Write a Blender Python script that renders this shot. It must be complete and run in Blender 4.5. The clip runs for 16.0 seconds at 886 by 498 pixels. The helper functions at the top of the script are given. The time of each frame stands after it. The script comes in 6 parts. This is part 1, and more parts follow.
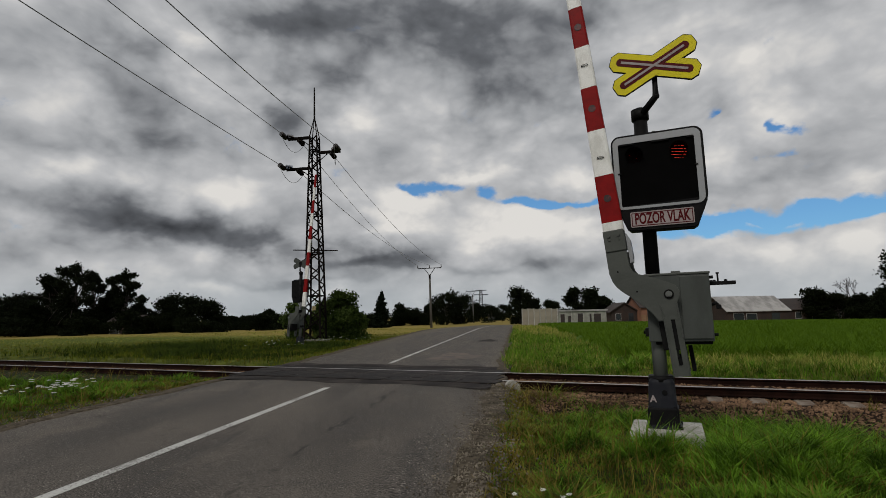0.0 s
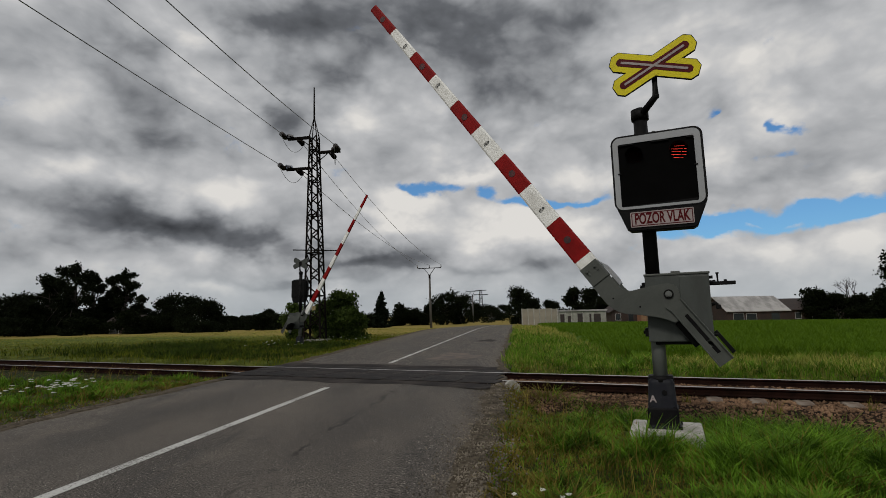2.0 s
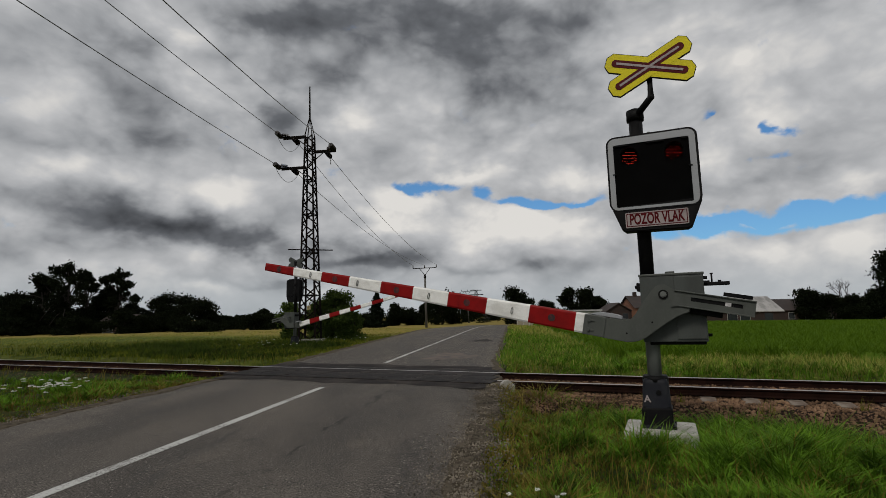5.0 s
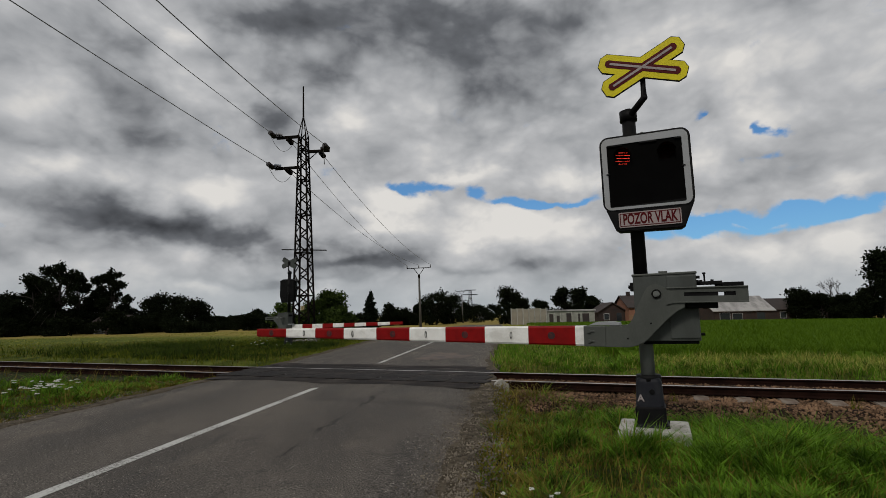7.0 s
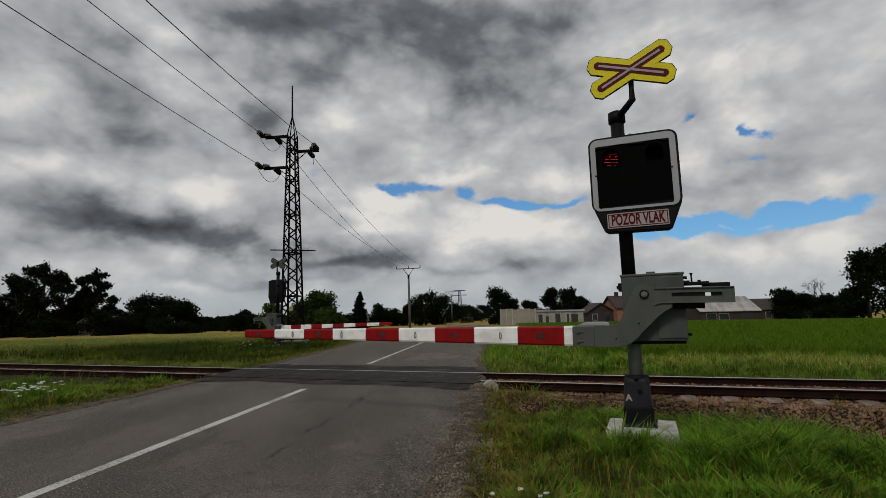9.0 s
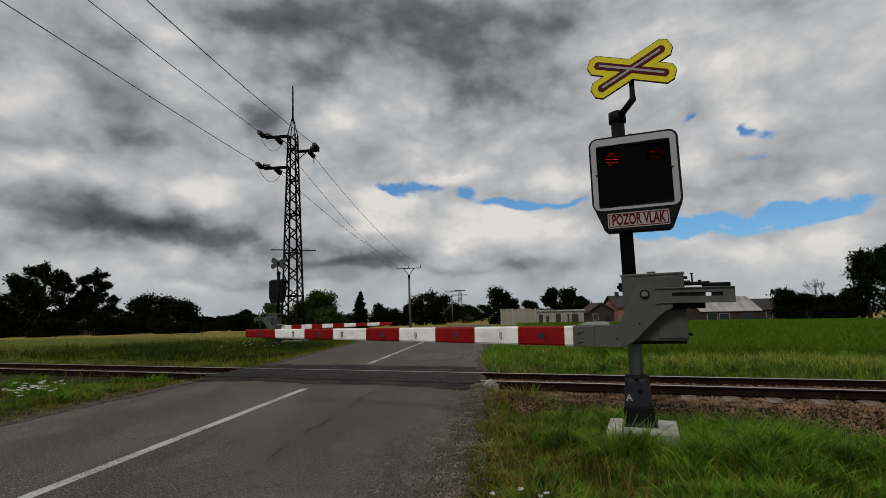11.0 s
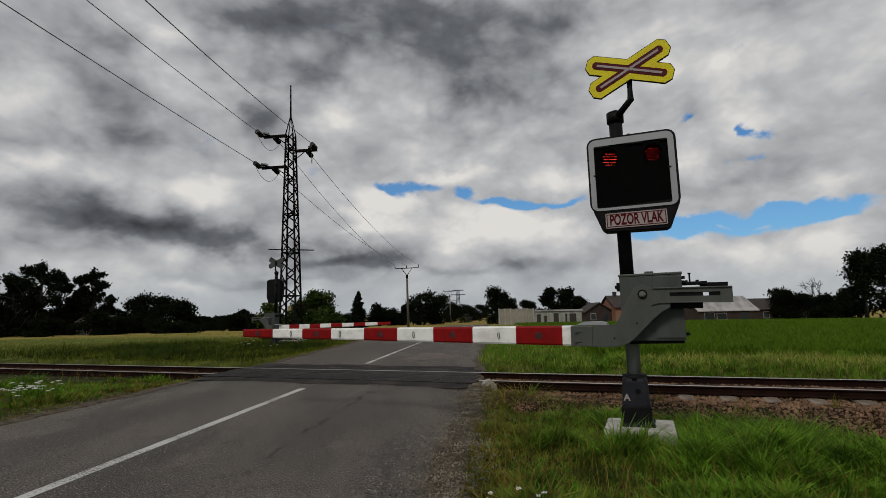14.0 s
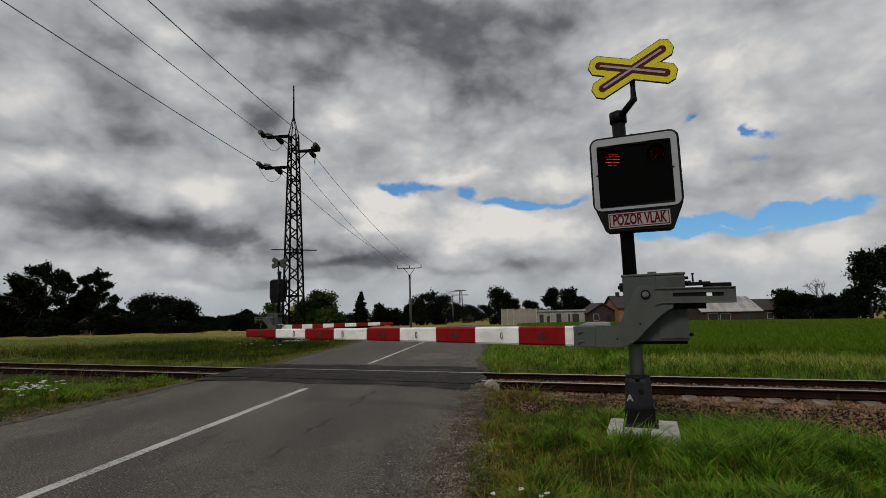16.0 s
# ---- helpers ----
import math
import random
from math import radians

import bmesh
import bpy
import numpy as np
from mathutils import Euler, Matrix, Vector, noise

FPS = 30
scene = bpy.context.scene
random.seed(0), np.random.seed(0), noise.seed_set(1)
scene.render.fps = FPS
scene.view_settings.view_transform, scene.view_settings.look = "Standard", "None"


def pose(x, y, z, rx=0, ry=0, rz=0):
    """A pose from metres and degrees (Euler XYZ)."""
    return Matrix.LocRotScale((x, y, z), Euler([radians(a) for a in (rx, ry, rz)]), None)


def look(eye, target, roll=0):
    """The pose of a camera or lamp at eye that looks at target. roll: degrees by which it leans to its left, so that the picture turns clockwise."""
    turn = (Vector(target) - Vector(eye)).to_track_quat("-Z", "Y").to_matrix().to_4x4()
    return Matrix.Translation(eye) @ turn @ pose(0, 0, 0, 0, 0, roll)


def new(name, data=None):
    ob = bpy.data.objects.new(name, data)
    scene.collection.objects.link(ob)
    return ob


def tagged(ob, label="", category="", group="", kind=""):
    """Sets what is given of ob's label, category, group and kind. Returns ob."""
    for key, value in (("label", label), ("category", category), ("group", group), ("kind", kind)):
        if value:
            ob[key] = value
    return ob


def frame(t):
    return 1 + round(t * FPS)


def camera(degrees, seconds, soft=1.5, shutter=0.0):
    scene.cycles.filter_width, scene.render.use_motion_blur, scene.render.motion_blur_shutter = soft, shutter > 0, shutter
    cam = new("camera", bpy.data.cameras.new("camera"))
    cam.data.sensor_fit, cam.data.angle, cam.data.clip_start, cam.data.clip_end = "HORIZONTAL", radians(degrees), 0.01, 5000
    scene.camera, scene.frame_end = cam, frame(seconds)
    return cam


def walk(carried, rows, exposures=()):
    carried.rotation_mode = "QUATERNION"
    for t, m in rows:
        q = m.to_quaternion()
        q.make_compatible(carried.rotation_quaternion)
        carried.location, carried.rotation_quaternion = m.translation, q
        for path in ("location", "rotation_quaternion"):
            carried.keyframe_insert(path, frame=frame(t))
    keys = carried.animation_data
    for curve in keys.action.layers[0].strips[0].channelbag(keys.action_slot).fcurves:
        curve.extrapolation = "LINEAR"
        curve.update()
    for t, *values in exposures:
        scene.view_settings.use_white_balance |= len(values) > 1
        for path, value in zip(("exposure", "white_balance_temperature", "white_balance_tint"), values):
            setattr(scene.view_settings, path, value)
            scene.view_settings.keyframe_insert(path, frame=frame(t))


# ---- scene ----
cam = camera(79.66, 16.0, soft=0.8)
PATH = [
    (0.0, pose(0, 0, 1.4, 97.155, 1.08, 0.136)),
    (3.0, pose(0, 0, 1.4, 97.15, 1.057, 0.112)),
    (3.5, pose(0, 0, 1.4, 97.146, 1.079, 0.069)),
    (4.0, pose(0, 0, 1.4, 97.134, 0.982, -0.058)),
    (6.5, pose(0, 0, 1.4, 97.134, 1.133, -0.871)),
    (7.0, pose(0, 0, 1.4, 97.118, 1.1, -1.013)),
    (7.5, pose(0, 0, 1.4, 97.108, 1.129, -1.184)),
    (8.0, pose(0, 0, 1.4, 97.136, 1.123, -1.526)),
    (8.5, pose(0, 0, 1.4, 97.14, 1.121, -1.841)),
    (9.0, pose(0, 0, 1.4, 97.152, 1.177, -2.139)),
    (11.5, pose(0, 0, 1.4, 97.136, 1.142, -2.055)),
    (12.0, pose(0, 0, 1.4, 97.137, 1.117, -1.934)),
    (12.5, pose(0, 0, 1.4, 97.136, 1.096, -1.856)),
    (13.0, pose(0, 0, 1.4, 97.139, 1.111, -1.848)),
    (13.5, pose(0, 0, 1.4, 97.135, 1.105, -1.954)),
    (14.0, pose(0, 0, 1.4, 97.109, 1.15, -2.313)),
    (14.5, pose(0, 0, 1.4, 97.111, 1.151, -2.571)),
    (15.0, pose(0, 0, 1.4, 97.111, 1.15, -2.555)),
    (15.5, pose(0, 0, 1.4, 97.119, 1.106, -2.324)),
    (16.0, pose(0, 0, 1.4, 97.137, 1.095, -2.029)),
]

walk(cam, PATH)

# ---------------------------------------------------------------- sky and light
SUN_EL, SUN_AZ = 46.0, -152.0      # degrees; azimuth clockwise from +y


class Nodes:
    """Small helper to write node trees as expressions."""

    def __init__(self, tree):
        self.t = tree
        tree.nodes.clear()

    def n(self, kind, **props):
        node = self.t.nodes.new(kind)
        for k, v in props.items():
            if k == "op":
                node.operation = v
            elif k == "blend":
                node.data_type, node.blend_type = "RGBA", v
        return node

    def put(self, socket, value):
        if isinstance(value, bpy.types.NodeSocket):
            self.t.links.new(value, socket)
        else:
            socket.default_value = value

    def m(self, op, a, b=0.0, c=0.0, clamp=False):
        node = self.t.nodes.new("ShaderNodeMath")
        node.operation, node.use_clamp = op, clamp
        for s, v in zip(node.inputs, (a, b, c)):
            self.put(s, v)
        return node.outputs[0]

    def step(self, v, lo, hi, to0=0.0, to1=1.0):
        node = self.t.nodes.new("ShaderNodeMapRange")
        node.interpolation_type = "SMOOTHSTEP"
        for s, x in zip(node.inputs, (v, lo, hi, to0, to1)):
            self.put(s, x)
        return node.outputs[0]

    def mix(self, f, a, b, blend="MIX"):
        node = self.t.nodes.new("ShaderNodeMix")
        node.data_type, node.blend_type = "RGBA", blend
        self.put(node.inputs[0], f)
        for s, v in ((node.inputs[6], a), (node.inputs[7], b)):
            self.put(s, (*v, 1) if isinstance(v, tuple) and len(v) == 3 else v)
        return node.outputs[2]

    def noise(self, vec, scale, detail=4.0, rough=0.55, distort=0.0):
        node = self.t.nodes.new("ShaderNodeTexNoise")
        if vec is not None:
            self.t.links.new(vec, node.inputs["Vector"])
        node.inputs["Scale"].default_value, node.inputs["Detail"].default_value = scale, detail
        node.inputs["Roughness"].default_value, node.inputs["Distortion"].default_value = rough, distort
        return node.outputs[0]

    def coords(self, kind="Object"):
        return self.t.nodes.new("ShaderNodeTexCoord").outputs[kind]

    def stretch(self, vec, x, y, z):
        node = self.t.nodes.new("ShaderNodeMapping")
        self.t.links.new(vec, node.inputs["Vector"])
        node.inputs["Scale"].default_value = (x, y, z)
        return node.outputs[0]


def make_world():
    world = bpy.data.worlds.new("overcast_sky")
    world.use_nodes = True
    scene.world = world
    g = Nodes(world.node_tree)
    d = g.coords("Generated")
    sep = g.n("ShaderNodeSeparateXYZ")
    g.put(sep.inputs[0], d)
    x, y, z = sep.outputs
    az = g.m("ARCTAN2", x, y)
    el = g.m("ARCSINE", z)
    # heaps of cloud, a little wider than high, their edges torn by a warp at two scales
    flat = g.stretch(d, 1.0, 1.0, 1.55)

    def shifted(vec, scale, detail, amount):
        warp = g.n("ShaderNodeTexNoise")
        g.put(warp.inputs["Vector"], vec)
        warp.inputs["Scale"].default_value, warp.inputs["Detail"].default_value = scale, detail
        shift = g.n("ShaderNodeVectorMath")
        shift.operation = "MULTIPLY_ADD"
        g.put(shift.inputs[0], warp.outputs[1])
        shift.inputs[1].default_value = (amount,) * 3
        g.put(shift.inputs[2], vec)
        return shift.outputs[0], warp.outputs[1]

    heap, _ = shifted(flat, 6.0, 3.0, 0.07)
    _, torn = shifted(flat, 6.5, 5.0, 0.0)
    tear = g.n("ShaderNodeSeparateXYZ")
    g.put(tear.inputs[0], torn)
    az = g.m("MULTIPLY_ADD", g.m("SUBTRACT", tear.outputs[0], 0.5), 0.26, az)
    el_t = g.m("MULTIPLY_ADD", g.m("SUBTRACT", tear.outputs[1], 0.5), 0.11, el)
    big = g.noise(heap, 3.2, 6, 0.5)
    mid = g.noise(heap, 9.0, 7, 0.52)
    fine = g.noise(heap, 24.0, 7, 0.6)
    value = g.m("ADD", g.m("MULTIPLY", g.m("SUBTRACT", big, 0.5), 0.30), g.m("MULTIPLY", g.m("SUBTRACT", mid, 0.5), 0.52))
    value = g.m("ADD", value, g.m("MULTIPLY", g.m("SUBTRACT", fine, 0.5), 0.20))
    puff = g.n("ShaderNodeTexVoronoi")
    puff.feature = "SMOOTH_F1"
    g.put(puff.inputs["Vector"], heap)
    puff.inputs["Scale"].default_value, puff.inputs["Detail"].default_value = 8.5, 3.0
    puff.inputs["Roughness"].default_value, puff.inputs["Smoothness"].default_value = 0.5, 0.35
    value = g.m("ADD", value, g.m("MULTIPLY", g.m("SUBTRACT", 0.97, puff.outputs[0]), 0.42))
    value = g.m("ADD", value, 0.185)

    def bank(total, a, e, wa, we, amount):
        u = g.m("DIVIDE", g.m("SUBTRACT", az, radians(a)), radians(wa))
        v = g.m("DIVIDE", g.m("SUBTRACT", el_t, radians(e)), radians(we))
        r2 = g.m("ADD", g.m("MULTIPLY", u, u), g.m("MULTIPLY", v, v))
        return g.m("MULTIPLY_ADD", g.m("POWER", 2.718, g.m("MULTIPLY", r2, -1.0)), amount * 0.92, total)

    for row in DARK_BANKS + LIGHT_BANKS:
        value = bank(value, *row)
    lit = g.m("DIVIDE", g.m("ADD", value, 0.545), 1.10, clamp=True)
    ramp = g.n("ShaderNodeValToRGB")
    g.put(ramp.inputs[0], lit)
    stops = ramp.color_ramp.elements
    stops[0].position, stops[0].color = 0.0, (0.045, 0.048, 0.054, 1)
    stops[1].position, stops[1].color = 1.0, (0.72, 0.70, 0.67, 1)
    for p, c in ((0.28, (0.13, 0.137, 0.15, 1)), (0.55, (0.33, 0.34, 0.355, 1)), (0.78, (0.49, 0.495, 0.505, 1))):
        e = stops.new(p)
        e.color = c
    clouds = ramp.outputs[0]
    # gaps of blue
    gap = g.m("MULTIPLY", g.m("SUBTRACT", g.noise(heap, 11.0, 8, 0.62), 0.64), 2.2)
    for a, e, wa, we, amount in BLUE_GAPS:
        gap = bank(gap, a, e, wa, we, amount * 1.55)
    gap = g.step(gap, 0.0, 0.62)
    sky = g.n("ShaderNodeTexSky")
    sky.sky_type, sky.sun_disc = "NISHITA", False
    sky.sun_elevation, sky.sun_rotation = radians(SUN_EL), radians(SUN_AZ)
    blue = g.mix(1.0, sky.outputs[0], (0.045, 0.075, 0.10), "MULTIPLY")
    out_col = g.mix(gap, clouds, blue)
    # pale air low down
    low = g.step(el, radians(6.5), radians(0.5), 0.0, 0.72)
    out_col = g.mix(low, out_col, (0.41, 0.445, 0.47))
    ground_side = g.step(el, radians(-0.5), radians(-4))
    out_col = g.mix(ground_side, out_col, (0.06, 0.07, 0.04))
    bg = g.n("ShaderNodeBackground")
    g.put(bg.inputs[0], out_col)
    bg.inputs[1].default_value = 1.0
    out = g.n("ShaderNodeOutputWorld")
    g.put(out.inputs[0], bg.outputs[0])


#  azimuth, elevation, half widths, lighter or darker
DARK_BANKS = [
    (-9.6, 30.9, 10.5, 2.5, -0.62), (-20.3, 29.0, 5.0, 1.7, -0.4), (-33.6, 23.7, 8.2, 3.4, -0.24), (7.1, 30.0, 8.3, 3.1, -0.45), (-3.3, 26.8, 5.7, 3.0, -0.32),
    (-13.2, 24.4, 3.6, 3.2, -0.42), (-17.2, 20.5, 2.3, 2.5, -0.38), (12.6, 24.9, 4.3, 4.1, -0.42), (6.2, 22.8, 3.8, 2.3, -0.3), (-29.4, 17.9, 5.4, 2.1, -0.42),
    (-34.4, 10.2, 7.7, 2.0, -0.52), (-27.8, 8.9, 5.6, 1.2, -0.55), (-21.3, 7.8, 6.3, 1.0, -0.45), (-5.9, 5.5, 7.2, 0.9, -0.5), (-13.0, 7.2, 5.2, 0.9, -0.38),
    (18.3, 29.4, 3.6, 1.5, -0.25), (8.7, 4.9, 9.5, 0.6, -0.25), (28.1, 18.7, 5.6, 1.5, -0.2), (34.3, 21.5, 2.7, 1.4, -0.15), (-14.1, 4.0, 7.9, 0.5, -0.3),
]
LIGHT_BANKS = [
    (-25.1, 26.0, 3.1, 2.4, 0.25), (-37.1, 20.5, 2.3, 1.8, 0.22), (-22.8, 22.8, 4.8, 1.5, 0.2), (-36.7, 13.6, 2.7, 1.2, 0.32), (-25.5, 12.9, 7.4, 1.8, 0.32),
    (-10.2, 21.3, 3.0, 2.2, 0.25), (-6.5, 9.6, 3.6, 1.9, 0.56), (-4.0, 12.8, 3.7, 1.1, 0.4), (3.3, 9.6, 5.8, 2.1, 0.44), (11.2, 9.0, 5.7, 1.8, 0.41),
    (15.0, 13.3, 4.1, 1.8, 0.38), (4.7, 14.9, 3.7, 0.8, 0.42), (34.3, 22.3, 10.9, 5.2, 0.24), (38.9, 10.9, 3.6, 1.2, 0.35), (29.7, 12.7, 4.9, 1.3, 0.3),
    (31.4, 4.4, 3.7, 1.3, 0.35), (30.8, 8.2, 2.1, 0.4, 0.45), (38.8, 5.6, 3.1, 0.9, 0.28), (-23.2, 2.9, 3.0, 0.8, 0.32), (-10.6, 2.5, 2.6, 0.6, 0.42),
]
BLUE_GAPS = [
    (-1.7, 14.2, 3.4, 0.7, 0.85), (5.6, 12.7, 2.5, 1.3, 0.85), (9.8, 11.3, 3.3, 0.6, 0.7), (31.7, 8.4, 6.0, 0.8, 0.8), (38.2, 8.4, 4.8, 1.0, 0.9),
    (27.3, 7.9, 3.5, 1.2, 0.8), (35.8, 16.7, 1.0, 1.1, 0.9), (27.7, 18.4, 0.8, 0.4, 0.5), (34.6, 13.9, 1.5, 0.5, 0.42), (14.0, 11.2, 3.5, 0.4, 0.5),
    (31.2, 8.0, 2.6, 0.3, -0.5),
]
make_world()

sun = new("sun", bpy.data.lights.new("sun", "SUN"))
sun.data.energy, sun.data.angle, sun.data.color = 1.55, radians(14), (1.0, 0.95, 0.87)
sun.matrix_world = look((0, 0, 30), (-30 * math.cos(radians(SUN_EL)) * math.sin(radians(SUN_AZ)), -30 * math.cos(radians(SUN_EL)) * math.cos(radians(SUN_AZ)), 30 - 30 * math.sin(radians(SUN_EL))))
scene.view_settings.exposure = 0.0


# ---------------------------------------------------------------- materials
def material(name, base, rough=0.7, metal=0.0, tint=None, scale=6.0, amount=0.35, bump=0.0, bump_scale=60.0, spec=0.5, per_object=0.0, streak=None, coord="Object"):
    """A surface with a wide stain pattern, fine grain and relief. tint: the second colour of the stains."""
    m = bpy.data.materials.new(name)
    m.use_nodes = True
    g = Nodes(m.node_tree)
    co = g.coords(coord)
    tint = tint or tuple(c * 0.6 for c in base)
    v = g.stretch(co, *streak) if streak else co
    wide = g.step(g.noise(v, scale, 5, 0.6), 0.4, 0.66, 0.0, amount * 1.6)
    col = g.mix(wide, base, tint)
    grain = g.noise(co, scale * 14, 3, 0.7)
    col = g.mix(0.5, col, g.mix(1.0, col, g.mix(grain, (0.55, 0.55, 0.55), (1.4, 1.4, 1.4)), "MULTIPLY"))
    if per_object:
        info = g.n("ShaderNodeObjectInfo")
        col = g.mix(1.0, col, g.mix(info.outputs["Random"], (1 - per_object,) * 3, (1 + per_object,) * 3), "MULTIPLY")
    bsdf = g.n("ShaderNodeBsdfPrincipled")
    g.put(bsdf.inputs["Base Color"], col)
    g.put(bsdf.inputs["Roughness"], g.m("ADD", g.m("MULTIPLY", g.m("SUBTRACT", grain, 0.5), 0.25), rough, clamp=True))
    bsdf.inputs["Metallic"].default_value = metal
    bsdf.inputs["Specular IOR Level"].default_value = spec
    if bump:
        b = g.n("ShaderNodeBump")
        b.inputs["Strength"].default_value, b.inputs["Distance"].default_value = 0.6, bump
        g.put(b.inputs["Height"], g.noise(co, bump_scale, 4, 0.65))
        g.put(bsdf.inputs["Normal"], b.outputs[0])
    out = g.n("ShaderNodeOutputMaterial")
    g.put(out.inputs[0], bsdf.outputs[0])
    return m


def leaf_material(name, a, b, rough=0.65, trans=0.25, spec=0.07):
    """Leaves or blades: colour varies per island and per clump; some light passes through."""
    m = bpy.data.materials.new(name)
    m.use_nodes = True
    g = Nodes(m.node_tree)
    geo = g.n("ShaderNodeNewGeometry")
    wide = g.step(g.noise(geo.outputs["Position"], 0.5, 3, 0.6), 0.35, 0.65)
    # clump tone also stands in for light and shade among grass tufts
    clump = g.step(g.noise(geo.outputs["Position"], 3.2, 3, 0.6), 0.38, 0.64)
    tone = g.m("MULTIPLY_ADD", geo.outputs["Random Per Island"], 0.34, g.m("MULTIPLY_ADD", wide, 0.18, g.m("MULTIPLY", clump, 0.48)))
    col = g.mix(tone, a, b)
    bsdf = g.n("ShaderNodeBsdfPrincipled")
    g.put(bsdf.inputs["Base Color"], col)
    bsdf.inputs["Roughness"].default_value, bsdf.inputs["Specular IOR Level"].default_value = rough, spec
    tr = g.n("ShaderNodeBsdfTranslucent")
    g.put(tr.inputs[0], col)
    mixs = g.n("ShaderNodeMixShader")
    mixs.inputs[0].default_value = trans
    g.put(mixs.inputs[1], bsdf.outputs[0])
    g.put(mixs.inputs[2], tr.outputs[0])
    out = g.n("ShaderNodeOutputMaterial")
    g.put(out.inputs[0], mixs.outputs[0])
    return m


def ground_material():
    """Meadow soil and short turf: green, dry straw and bare patches; verge soil darkened as shade."""
    m = bpy.data.materials.new("meadow_ground")
    m.use_nodes = True
    g = Nodes(m.node_tree)
    co = g.coords("Object")
    a = g.noise(co, 0.09, 4, 0.6)
    b = g.noise(co, 1.3, 5, 0.65)
    c = g.noise(co, 22, 3, 0.7)
    # near-black soil: the shade between grass blades is part of this colour
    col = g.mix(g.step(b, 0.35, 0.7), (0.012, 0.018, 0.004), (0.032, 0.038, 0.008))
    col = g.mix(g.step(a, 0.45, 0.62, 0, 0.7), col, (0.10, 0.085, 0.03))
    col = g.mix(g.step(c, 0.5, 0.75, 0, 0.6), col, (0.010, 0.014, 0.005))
    # a mown hay field begins beyond the first strip of meadow
    sep = g.n("ShaderNodeSeparateXYZ")
    g.put(sep.inputs[0], co)
    across = g.m("ADD", g.m("MULTIPLY", sep.outputs[0], 0.39), g.m("MULTIPLY_ADD", sep.outputs[1], 0.92, g.m("MULTIPLY", b, 5.0)))
    hay = g.mix(g.step(b, 0.35, 0.65), (0.27, 0.195, 0.052), (0.17, 0.15, 0.036))
    turf = g.mix(g.step(b, 0.35, 0.65), (0.055, 0.075, 0.010), (0.10, 0.12, 0.018))
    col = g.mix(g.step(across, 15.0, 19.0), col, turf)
    col = g.mix(g.step(across, 35.0, 43.0), col, hay)
    bsdf = g.n("ShaderNodeBsdfPrincipled")
    g.put(bsdf.inputs["Base Color"], col)
    bsdf.inputs["Roughness"].default_value, bsdf.inputs["Specular IOR Level"].default_value = 0.95, 0.1
    bp = g.n("ShaderNodeBump")
    bp.inputs["Strength"].default_value, bp.inputs["Distance"].default_value = 0.8, 0.05
    g.put(bp.inputs["Height"], c)
    g.put(bsdf.inputs["Normal"], bp.outputs[0])
    out = g.n("ShaderNodeOutputMaterial")
    g.put(out.inputs[0], bsdf.outputs[0])
    return m


